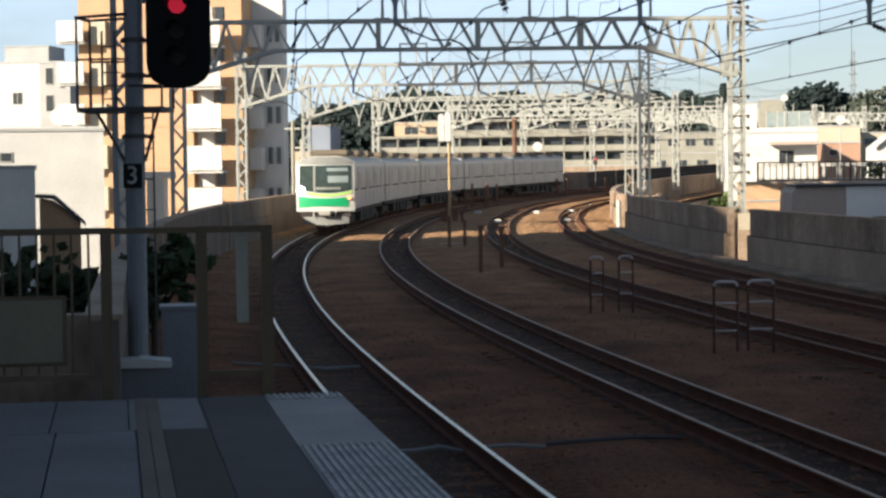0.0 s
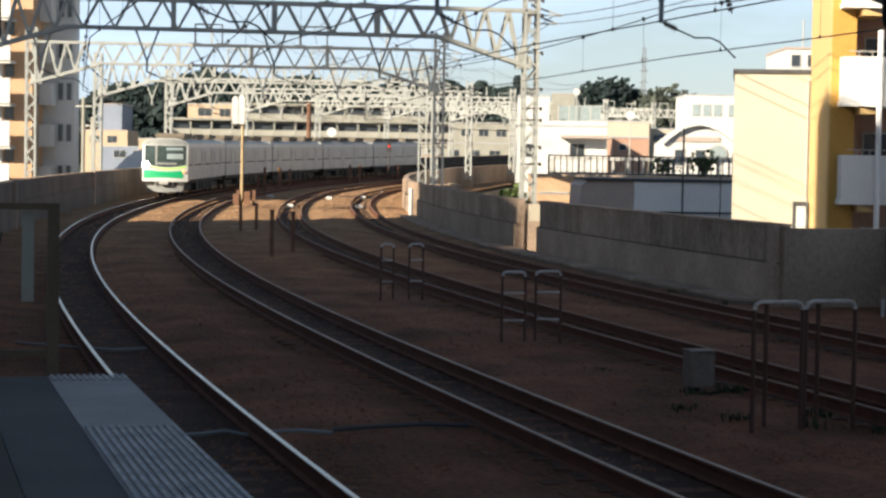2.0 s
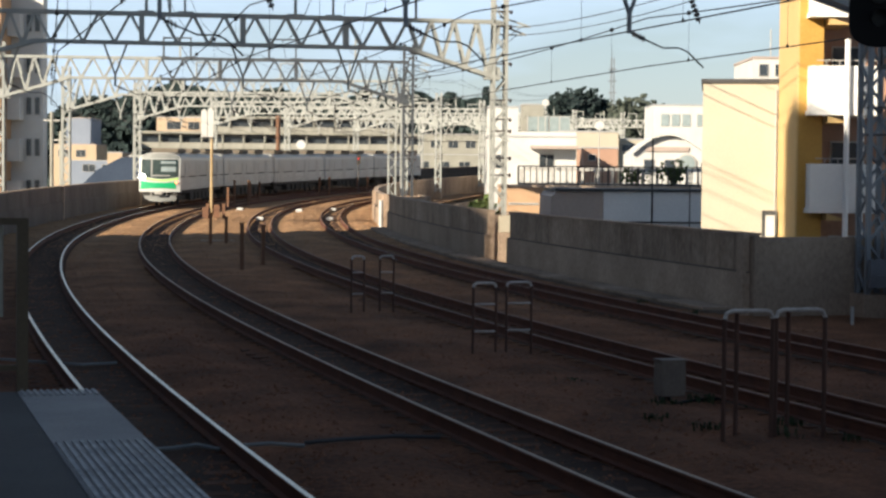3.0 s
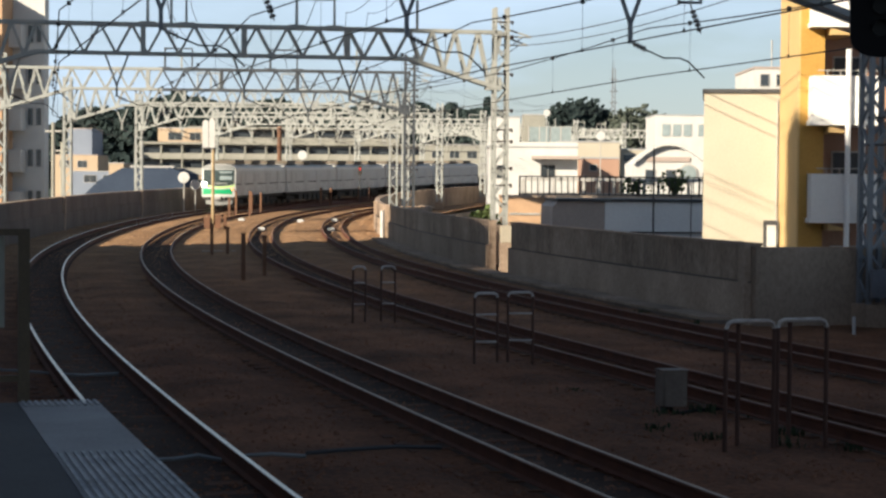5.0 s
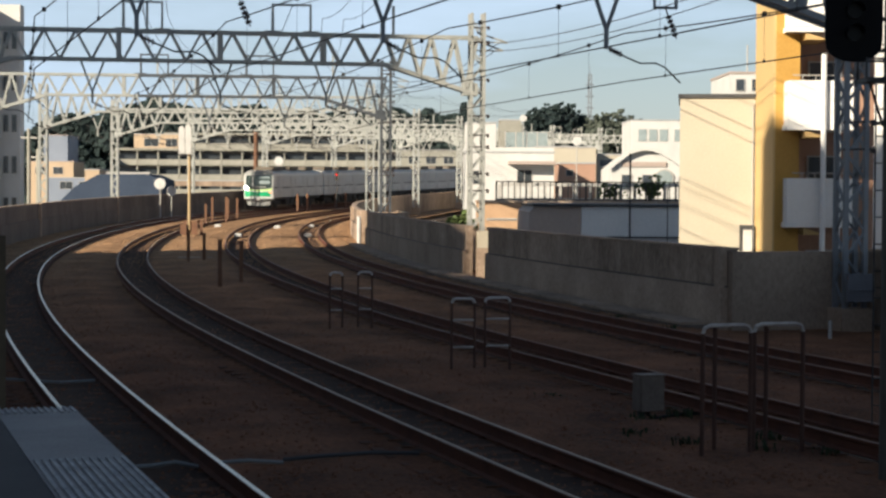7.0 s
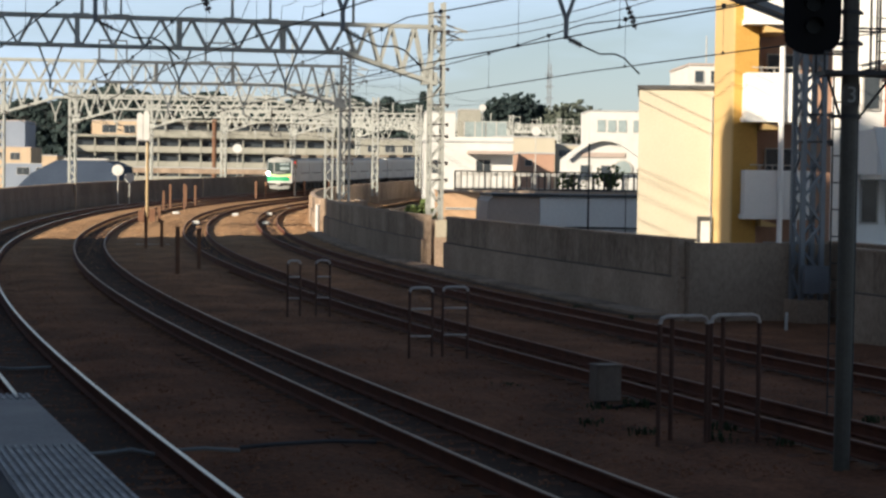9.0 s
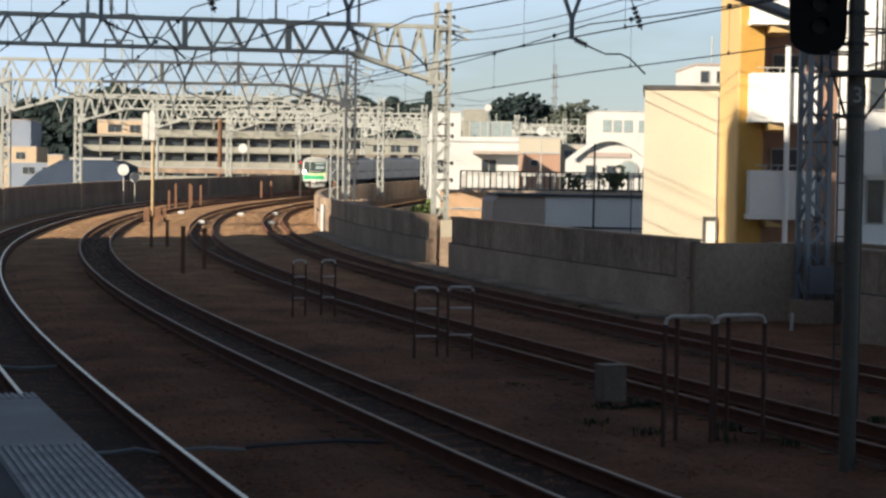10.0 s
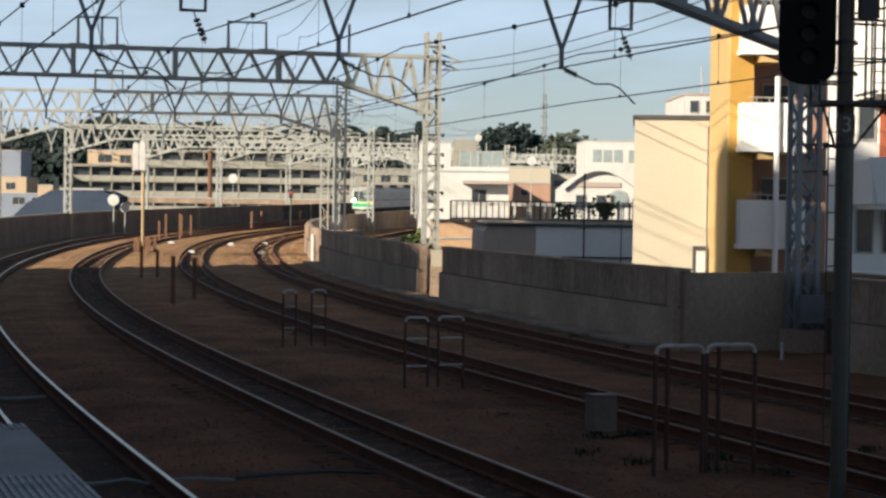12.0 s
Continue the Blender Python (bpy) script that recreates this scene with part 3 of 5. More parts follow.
def signal(x, y, base, head_dx, head_bottom, lit, flip, label):
    """A pipe post with a cage platform on one side and the head on the other; it faces -y."""
    g = thing("railway_signal", label, "railway signal", Matrix.Translation((x, y, base)))
    top = head_bottom + 1.6 - base
    hb = head_bottom - base
    f = flip
    part("post", bar(B(), (0, 0, 0), (0, 0, top), 0.175, sides=14), POST_STEEL if lit else OLIVE_STEEL, g)
    part("base_plate", box(B(), -0.22, 0.22, -0.22, 0.22, 0, 0.04), DARK_STEEL, g)
    hd = head_dx
    n = 10
    out = [(hd - 0.295, 1.15), (hd - 0.295, 0.24)] + [(hd - 0.295 * math.cos(math.pi * k / n), 0.24 - 0.24 * math.sin(math.pi * k / n) ** 0.75) for k in range(1, n)] + [(hd + 0.295, 0.24), (hd + 0.295, 1.15)]
    out += [(hd + 0.295 * math.cos(math.pi * k / n), 1.15 + 0.24 * math.sin(math.pi * k / n) ** 0.75) for k in range(1, n)]
    plate = part("backplate", prism(B(), [(px, pz + hb) for px, pz in out], -0.10, -0.07), BLACK, g, "matt black rounded backplate")
    part("lamp_case", box(B(), hd - 0.16, hd + 0.16, -0.069, 0.12, hb + 0.1, hb + 1.3), BLACK, g)
    for k, z in enumerate((0.29, 0.52, 0.75, 0.98)):
        red = lit and k == 2
        part("lens", disc(B(), (hd, -0.115, hb + z), 0.078, 0.03), LENS_RED if red else LENS_OFF, plate, "lit red lens" if red else "dark unlit lens")
        bend = [(rad, math.pi * i / 10) for rad in (0.095, 0.089) for i in (range(11) if rad > 0.09 else range(10, -1, -1))]
        part("hood", prism(B(), [(hd + rad * math.cos(a), hb + z + rad * math.sin(a)) for rad, a in bend], -0.24, -0.10), BLACK, plate)
    # standing platform and cage
    pz = hb - 0.17
    left, right = (-0.47, 0.31) if f < 0 else (-0.31, 0.62)
    part("platform_frame", box(B(), left, right, -0.22, 0.22, pz - 0.035, pz + 0.01), DARK_STEEL, g, "steel standing platform")
    rails = B()
    cx = left if f < 0 else right
    for yy in (-0.2, 0.2):
        path_bar(rails, [(cx, yy, pz), (cx, yy, pz + 0.82), (0, yy, pz + 0.84)], 0.032)
        bar(rails, (cx, yy, pz + 0.44), (0, yy, pz + 0.44), 0.022, sides=6)
        ox = right if f < 0 else left
        path_bar(rails, [(ox, yy, pz), (ox, yy, pz + 0.2), (0, yy, pz + 0.2)], 0.028)
    bar(rails, (cx, -0.2, pz + 0.82), (cx, 0.2, pz + 0.82), 0.032, sides=6)
    part("cage_rail", rails, DARK_STEEL, g, "bent pipe cage rail")
    if f > 0:
        for k in range(6):
            x = 0.16 + 0.092 * k
            part("cage_bar", bar(B(), (x, -0.2, pz), (x, -0.2, pz + 0.84), 0.026, sides=6), DARK_STEEL, g)
        part("gear_box", box(B(), 0.11, 0.3, -0.18, -0.02, pz + 0.86, pz + 1.2), DARK_STEEL, g, "dark metal gear box")
    lad = B()
    lx = 0.6 * cx
    for dx in (-0.06, 0.06):
        bar(lad, (lx + dx, 0.15, pz), (lx + dx, 0.15, pz + 0.72 if f < 0 else top), 0.022, sides=6)
    k = pz + 0.1
    while k < pz + 0.7:
        bar(lad, (lx - 0.06, 0.15, k), (lx + 0.12, 0.15, k), 0.014, sides=6)
        k += 0.12
    part("ladder", lad, DARK_STEEL, g)
    for a in (left * 0.75, right * 0.7):
        part("stay", bar(B(), (a, 0, pz - 0.03), (math.copysign(0.09, a), 0, pz - 0.48), 0.03, sides=6), DARK_STEEL, g)
    steps = B()
    for sx in (-0.13, 0.13):
        bar(steps, (sx, 0.14, 0.6), (sx, 0.14, pz), 0.018, sides=6)
    k = 0.8
    while k < pz:
        bar(steps, (-0.13, 0.14, k), (0.13, 0.14, k), 0.016, sides=6)
        k += 0.28
    part("rung_ladder", steps, DARK_STEEL, g)
    nz = pz - 0.61 if f < 0 else pz - 0.24
    num = part("number_plate", box(B(), -0.085, 0.085, -0.108, -0.09, nz - 0.11, nz + 0.11), BLACK if f < 0 else OLIVE_STEEL, g, "dark plate with a pale figure three")
    me = text_mesh("3", 0.23)
    me.materials.append(NUMBER)
    share("figure", me, num, pose(0, -0.112, nz, 90, 0, 0))
    for z in (pz - 0.25 if f < 0 else pz - 0.45, pz + 0.3, pz + 0.62):
        clamp = part("clamp", bar(B(), (0, 0, z - 0.02), (0, 0, z + 0.02), 0.22, sides=12), DARK_STEEL, g)
        part("clamp_bar", bar(B(), (-0.15, 0.1, z), (0.15, 0.1, z), 0.035), DARK_STEEL, clamp)
    return g


signal(-4.90, 17.0, 0.0, 0.44, 3.57, True, -1, "dark steel railway signal post, head showing red, numbered three")
signal(4.86, 19.76, -0.25, -0.42, 4.10, False, 1, "dark steel railway signal post with unlit head, numbered three")


# ---- overhead line gantries ----
def lattice(bm, x, z0, z1, size=0.46, pitch=0.55, leg=0.10, rod=0.05, y=0.0):
    hs = size / 2
    for dx in (-hs, hs):
        for dy in (-hs, hs):
            bar(bm, (x + dx, y + dy, z0), (x + dx, y + dy, z1), leg)
    z, flip = z0, 1
    while z < z1 - pitch * 0.5:
        e = min(z + pitch, z1)
        for dy in (-hs, hs):
            bar(bm, (x - hs * flip, y + dy, z), (x + hs * flip, y + dy, e), rod)
        for dx in (-hs, hs):
            bar(bm, (x + dx, y - hs * flip, z), (x + dx, y + hs * flip, e), rod)
        z, flip = e, -flip
    return bm


def gantry(m, left, right, base_left, base_right, group="overhead line gantries", steel=None, right_steel=None, hangers=None, frames=()):
    steel = steel or STEEL
    g = thing("overhead_gantry", "pale grey lattice steel gantry spanning the four tracks", "gantry", m, group)
    part("column", lattice(B(), left, base_left, 9.0), steel, g)
    right_steel = right_steel or steel
    part("column", lattice(B(), right, base_right, 9.2), right_steel, g)
    part("footing", box(B(), left - 0.36, left + 0.36, -0.36, 0.36, -0.9, base_left), CONCRETE, g, "concrete footing")
    part("footing", box(B(), right - 0.36, right + 0.36, -0.36, 0.36, -0.9, base_right), CONCRETE, g, "pale concrete footing")
    zt, zb = 8.30, 7.27
    a, b = left + 3.5, right - 3.4
    # the truss in two lengths meeting over the second track, each with its colour
    joint = a + (b - a) * round((3.4 - a) / 1.12) / round((b - a) / 1.12)
    for e0, e1, paint in ((a, joint, steel), (joint, b, right_steel)):
        tr = B()
        n = max(2, round((e1 - e0) / 1.12))
        for y in (-0.22, 0.22):
            bar(tr, (e0, y, zt), (e1, y, zt), 0.13)
            bar(tr, (e0, y, zb), (e1, y, zb), 0.12)
            for k in range(n):
                x0, x1 = e0 + (e1 - e0) * k / n, e0 + (e1 - e0) * (k + 1) / n
                bar(tr, (x0, y, zt), ((x0 + x1) / 2, y, zb), 0.08)
                bar(tr, ((x0 + x1) / 2, y, zb), (x1, y, zt), 0.08)
        for k in range(n * 2 + 1):
            x = e0 + (e1 - e0) * k / (2 * n)
            z = zt if k % 2 == 0 else zb
            bar(tr, (x, -0.22, z), (x, 0.22, z), 0.05)
            if k < 2 * n:
                for z in (zt, zb):
                    q = 0.2 if k % 2 else -0.2
                    bar(tr, (x, q, z), (x + (e1 - e0) / (2 * n), -q, z), 0.035)
        part("truss", tr, paint, g, "" if paint is steel else "darker blue-grey length of truss")
    for k in (0.28, 0.55, 0.83):
        x = a + (b - a) * k
        part("splice_plate", box(B(), x - 0.09, x + 0.09, -0.24, 0.24, zb, zt), right_steel if x > joint else steel, g)
    for c, e, sgn in ((left, a, 1), (right, b, -1)):
        paint = steel if sgn > 0 else right_steel
        h = part("haunch", box(B(), min(c, c + sgn * 0.55), max(c, c + sgn * 0.55), -0.24, 0.24, zb - 1.08, zb - 0.62), paint, g, "sloping lattice haunch between truss and column")
        L = c - e
        for y in (-0.22, 0.22):
            part("chord", bar(B(), (e, y, zt), (c, y, zt), 0.12), paint, h)
            part("chord", bar(B(), (e, y, zb), (c, y, zb - 1.05), 0.14), paint, h)
            for k in range(4):
                x0, x1, x2 = e + L * k / 4, e + L * (k + 0.5) / 4, e + L * (k + 1) / 4
                part("diagonal", bar(B(), (x0, y, zt), (x1, y, zb - 1.05 * (k + 0.5) / 4), 0.085), paint, h)
                part("diagonal", bar(B(), (x1, y, zb - 1.05 * (k + 0.5) / 4), (x2, y, zt), 0.085), paint, h)
    for q in frames:
        # a square frame that holds a string of insulators
        hang = part("drop_frame", path_bar(B(), [(q - 0.24, 0, zb), (q - 0.24, 0, zb - 0.66), (q + 0.24, 0, zb - 0.66), (q + 0.24, 0, zb)], 0.07, sides=4), steel, g, "square drop frame")
        ins = bar(B(), (q, 0, zb - 0.66), (q + 0.26, 0, zb - 1.3), 0.03, sides=6)
        for k in range(5):
            f = 0.3 + 0.14 * k
            bar(ins, (q + 0.26 * f - 0.012, 0, zb - 0.66 - 0.64 * f + 0.03), (q + 0.26 * f + 0.012, 0, zb - 0.66 - 0.64 * f - 0.03), 0.13, sides=8)
        part("insulator", ins, INSUL, hang, "dark ribbed insulator string")
    for x in hangers or [c - 1.45 for c in TRACKS]:
        paint = steel if x < joint else right_steel
        v = B()
        bar(v, (x - 0.42, 0, zb), (x, 0, zb - 1.15), 0.07)
        bar(v, (x + 0.42, 0, zb), (x, 0, zb - 1.15), 0.07)
        bar(v, (x, 0, zb - 1.1), (x, 0, zb - 1.55), 0.08)
        hang = part("hanger", v, paint, g, "V-shaped drop bracket over a track")
        ins = B()
        w = 1
        for k in range(4):
            disc(ins, (x + w * (0.1 + k * 0.07), 0, zb - 1.56 - k * 0.03), 0.06, 0.03, "X", 8)
        bar(ins, (x, 0, zb - 1.52), (x + w * 0.42, 0, zb - 1.70), 0.04, sides=6)
        part("insulator", ins, INSUL, hang, "dark ribbed insulator")
        arc = [(x + w * 0.4, 0, zb - 1.69), (x + w * 0.75, 0, zb - 1.83), (x + w * 1.1, 0, zb - 1.82), (x + w * 1.3, 0, zb - 1.9), (x + w * 1.65, 0, zb - 2.22)]
        part("steady_arm", path_bar(B(), arc, 0.035), WIRE, hang, "thin bent steady arm")
    for x in (4.0, 9.3):
        fr = B()
        path_bar(fr, [(x - 0.68, 0, zt), (x - 0.68, 0, zt + 1.05), (x + 0.68, 0, zt + 1.05), (x + 0.68, 0, zt)], 0.09, sides=4)
        box(fr, x - 0.98, x - 0.4, -0.2, 0.2, zt + 0.05, zt + 0.11)
        box(fr, x + 0.4, x + 0.98, -0.2, 0.2, zt + 0.05, zt + 0.11)
        part("top_frame", fr, steel if x < joint else right_steel, g, "rectangular frame on the truss")
    for x in (4.15, 13.0):
        up = B()
        if steel is STEEL:
            bar(up, (x, 0, zt), (x, 0, zt + 1.1), 0.09)
            part("upright", up, steel, g, "short upright on the truss")
            continue
        bar(up, (x, 0, zt), (x - 0.55, 0, zt + 3.0), 0.13)
        bar(up, (x, 0, zt), (x + 0.55, 0, zt + 3.0), 0.13)
        bar(up, (x - 0.55, 0, zt + 3.0), (x + 0.55, 0, zt + 3.0), 0.1)
        part("upright", up, steel, g, "V-shaped upright carrying feeder wires")
    arms = B()
    for z, out in ((8.15, 1.15), (7.85, 1.0)):
        bar(arms, (right, 0, z + 0.35), (right + out, 0, z), 0.06)
        bar(arms, (right, 0, z), (right + out, 0, z), 0.05)
    part("bracket_arm", arms, steel, g)
    rr = random.Random(round(left * 10))
    for k in range(9):
        z = rr.uniform(2.5, 8.9)
        bits = bar(B(), (right - 0.32, -0.25, z), (right + 0.36, -0.25, z + 0.02), 0.05)
        disc(bits, (right + 0.38, -0.25, z), 0.07, 0.08, "X", 8)
        part("fitting", bits, INSUL, g, "small dark insulator and clamp")
    return g


GANTRY_S = [-4.5, 22.4, 54.0, 83.3, 108.0, 134.0, 160.0, 186.0, 212.0, 238.0, 264.0, 290.0]
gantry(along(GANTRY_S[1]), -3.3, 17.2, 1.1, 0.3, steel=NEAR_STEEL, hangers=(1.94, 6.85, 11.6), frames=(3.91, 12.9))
gantry(along(GANTRY_S[2]), -4.05, 16.1, 1.3, 1.25)
gantry(along(GANTRY_S[3]), -4.85, 15.72, 1.5, 0.4, right_steel=SLATE_STEEL)
far = gantry(along(GANTRY_S[4]), -4.85, 15.72, 1.5, 0.4)
for s in [GANTRY_S[0]] + GANTRY_S[5:]:
    copy_thing(far, along(s))


bm = box(B(), -0.3, 0.3, -0.34, -0.24, 0.55, 1.15)
box(bm, -0.33, 0.33, -0.36, -0.345, 0.78, 0.82)
solid("mast_foot_box", bm, POST_STEEL, "blue-grey steel plate box round the mast foot", "cabinet", along(22.2, 17.2, -0.1))

g = thing("mast_box", "cream metal box on a concrete pedestal in a wall gap", "junction box", along(48.0, 15.18, 0))
bm = box(B(), -0.18, 0.18, -0.12, 0.12, 0.8, 1.37)
bmesh.ops.bevel(bm, geom=list(bm.edges), offset=0.015, segments=2, affect="EDGES")
part("body", bm, CREAM, g)
part("pedestal", box(B(), -0.2, 0.16, -0.15, 0.15, -0.4, 0.797), CONCRETE, g, "concrete pedestal")

# ---- overhead wires ----
def overhead(o, label, mess=6.05, cont=5.05):
    g = thing("overhead_line", label, "overhead wire", group="overhead lines")
    dr = B()
    for s0, s1 in zip(GANTRY_S[:-1], GANTRY_S[1:]):
        a, b = at(s0, o), at(s1, o)
        pts = []
        for k in range(13):
            f = k / 12
            p = a.lerp(b, f)
            pts.append(p + Vector((0, 0, mess - 2.6 * 0.28 * f * (1 - f) * 1.2)))
            if k % 2 == 1:
                bar(dr, p + Vector((0, 0, cont)), pts[-1], 0.006)
                bar(dr, pts[-1] - Vector((0, 0, 0.04)), pts[-1] + Vector((0, 0, 0.04)), 0.08, sides=6)
                bar(dr, p + Vector((0, 0, cont - 0.02)), p + Vector((0, 0, cont + 0.04)), 0.04, sides=6)
        part("messenger_wire", path_bar(B(), pts, 0.026, sides=5), WIRE, g)
        part("contact_wire", bar(B(), a + Vector((0, 0, cont)), b + Vector((0, 0, cont)), 0.024, sides=5), WIRE, g)
    tagged(part("dropper_set", dr, WIRE, g, "thin droppers with clips"), kind="stuff")


for o in TRACKS:
    overhead(o, "dark contact wire hung by droppers from a sagging messenger")


def feeder(o, z, sag, thick, label):
    g = thing("feeder_wire", label, "wire", group="feeder wires")
    for s0, s1 in zip(GANTRY_S[:-1], GANTRY_S[1:]):
        a, b = at(s0, o, z), at(s1, o, z)
        part("span", path_bar(B(), [a.lerp(b, k / 10) - Vector((0, 0, 4 * sag * (k / 10) * (1 - k / 10))) for k in range(11)], thick, sides=5), WIRE, g)


for o, z, sag, th in ((16.9, 8.13, 0.35, 0.03), (16.75, 7.83, 0.4, 0.026), (3.6, 11.2, 0.6, 0.03), (4.7, 11.2, 0.5, 0.03), (12.45, 11.3, 0.6, 0.03), (13.55, 11.3, 0.7, 0.03), (9.3, 9.3, 0.5, 0.03), (4.0, 9.3, 0.6, 0.03)):
    feeder(o, z, sag, th, "dark feeder wire strung from gantry to gantry")


# ---- small things between the tracks ----
def hoop(s, o, w, h, label):
    g = thing("pipe_hoop", label, "handrail", along(s, o, -0.24), "pipe hoops")
    r = 0.07
    arc = [(-w / 2, 0, h - r), (-w / 2 + 0.02, 0, h - 0.02), (-w / 2 + r, 0, h), (w / 2 - r, 0, h), (w / 2 - 0.02, 0, h - 0.02), (w / 2, 0, h - r)]
    part("top_bend", path_bar(B(), arc, 0.048, 8), HOOP, g, "pale worn bend")
    for x in (-w / 2, w / 2):
        part("leg", bar(B(), (x, 0, -0.1), (x, 0, h - r), 0.046, sides=8), HOOP_RUST, g, "rusty pipe leg")
    for z in (0.36, 0.72):
        part("rung", bar(B(), (-w / 2, 0, h * z), (w / 2, 0, h * z), 0.036, sides=6), HOOP if w < 0.5 else HOOP_RUST, g)


for s, o, w, h in ((24.7, 6.38, 0.27, 1.25), (24.9, 7.05, 0.30, 1.25), (14.8, 6.43, 0.39, 1.24), (15.0, 7.08, 0.43, 1.24)):
    hoop(s, o, w, h, "rusty pipe hoop ladder with a pale top, in the ballast")


def tall_hoop(s, o, w, h):
    g = thing("pipe_hoop", "tall rusty pipe hoop with a middle upright, in the ballast", "handrail", along(s, o, -0.25), "pipe hoops")
    r = 0.09
    arc = [(-w / 2, 0, h - r), (-w / 2 + 0.025, 0, h - 0.025), (-w / 2 + r, 0, h), (w / 2 - r, 0, h), (w / 2 - 0.025, 0, h - 0.025), (w / 2, 0, h - r)]
    part("top_bend", path_bar(B(), arc, 0.05, 8), HOOP, g, "pale worn bend")
    for x, y in ((-w / 2, 0), (w / 2, 0), (-0.03, 0.25)):
        part("leg", bar(B(), (x, y, -0.1), (x, y, h - (r if y == 0 else 0.02)), 0.055, sides=8), HOOP_RUST, g, "rusty pipe leg")
    part("back_bar", bar(B(), (-0.03, 0.25, h - 0.03), (-0.03, 0, h - 0.01), 0.04, sides=6), HOOP_RUST, g)


tall_hoop(4.4, 6.38, 0.59, 1.52)
tall_hoop(4.5, 7.07, 0.61, 1.52)

g = thing("trackside_box", "grey weathered metal box on short feet beside the track", "junction box", along(8.2, 7.02, -0.24))
bm = box(B(), -0.17, 0.17, -0.15, 0.15, 0.12, 0.58)
bmesh.ops.bevel(bm, geom=list(bm.edges), offset=0.015, segments=2, affect="EDGES")
part("body", bm, BOX_PAINT, g)
for x in (-0.13, 0.0):
    part("foot", bar(B(), (x, 0, -0.05), (x, 0, 0.125), 0.05, sides=8), DARK_STEEL, g)
part("lid", box(B(), -0.178, 0.178, -0.16, 0.16, 0.582, 0.605), BOX_PAINT, g)
part("cable", path_bar(B(), [(-0.05, 0, 0.12), (-0.2, -0.2, 0.04), (-0.35, -0.45, 0.05), (-0.2, -0.5, 0.05), (0.2, -0.2, 0.06), (0.9, 0.1, 0.07), (1.4, 0.1, 0.06)], 0.06), BLACK, g, "loose dark cable")


def stakes(rows):
    for s, o, h, w in rows:
        g = thing("marker_stake", "short rusty steel stake in the ballast", "stake", along(s, o, -0.22), "stakes")
        part("shaft", box(B(), -w / 2, w / 2, -w / 2, w / 2, -0.1, h), STAKE, g)
        part("cap", box(B(), -w * 0.65, w * 0.65, -w * 0.65, w * 0.65, h, h + 0.03), STAKE, g)


stakes([(42.4, 5.9, 1.42, 0.12), (44.6, 6.75, 1.3, 0.12), (61.9, 5.87, 1.25, 0.12), (62.2, 6.5, 1.1, 0.12), (97.0, 4.9, 0.9, 0.16), (97.4, 5.8, 0.9, 0.16),
        (119.4, 4.25, 1.5, 0.14), (126.0, 3.9, 1.9, 0.14), (128.4, 4.6, 1.9, 0.14), (134.0, 3.9, 1.7, 0.14), (136.0, 4.3, 1.7, 0.14),
        (165.0, 3.9, 1.7, 0.18), (166.0, 4.6, 1.7, 0.18), (180.0, 4.2, 1.6, 0.18), (181.0, 5.0, 1.6, 0.18), (195.0, 4.2, 1.5, 0.18), (196.0, 5.1, 1.5, 0.18)])


def lamp_sign():
    g = thing("track_sign", "tall post with two white upright signs", "sign", along(96.5, 5.15, -0.1))
    part("post", bar(B(), (0, 0, 0), (0, 0, 5.0), 0.17, sides=10), POST_TAN, g, "tan painted post")
    for x in (-0.5, 0.14):
        part("base_box", box(B(), x, x + 0.34, -0.2, 0.15, 0.0, 0.6 if x < 0 else 0.75), STAKE, g, "rusty box at the post's foot")
    part("shelf", box(B(), -0.6, 0.25, -0.1, 0.1, 4.52, 4.58), DARK_STEEL, g)
    for x, z in ((-0.44, 6.05), (-0.07, 6.15)):
        out = [(x - 0.17, 4.62), (x + 0.17, 4.62), (x + 0.17, z), (x + 0.09, z + 0.15), (x - 0.09, z + 0.15), (x - 0.17, z)]
        part("sign_panel", prism(B(), out, -0.12, -0.04), WHITE, g, "white enamel panel")
    part("back_frame", box(B(), -0.5, 0.1, -0.035, 0.03, 4.65, 5.95), DARK_STEEL, g)


lamp_sign()
for s, o in ((96.3, 11.94), (116.5, 11.69), (138.4, 11.2), (95.4, 7.97), (115.7, 5.48), (113.9, 9.57), (150.0, 13.2)):
    bm = box(B(), -0.22, 0.22, -0.3, 0.3, 0.0, 0.2)
    bmesh.ops.bevel(bm, geom=list(bm.edges), offset=0.05, segments=2, affect="EDGES")
    solid("marker_block", bm, WHITE, "small white block lying between the rails", "marker", along(s, o, -0.2), "marker blocks")

for s, o, h in ((20.4, 15.8, 0.40), (82.0, 14.3, 1.5)):
    bm = bar(B(), (0, 0, 0), (0, 0, h), 0.07 if h < 1 else 0.2, sides=10)
    solid("white_post", bm, WHITE, "short white marker post by the wall", "marker post", along(s, o, -0.24))
bm = box(B(), -0.7, 0.7, -0.4, 0.4, 0, 0.05)
solid("slab", bm, CONCRETE, "flat pale concrete slab in the ballast", "slab", along(65.0, 6.2, -0.19))


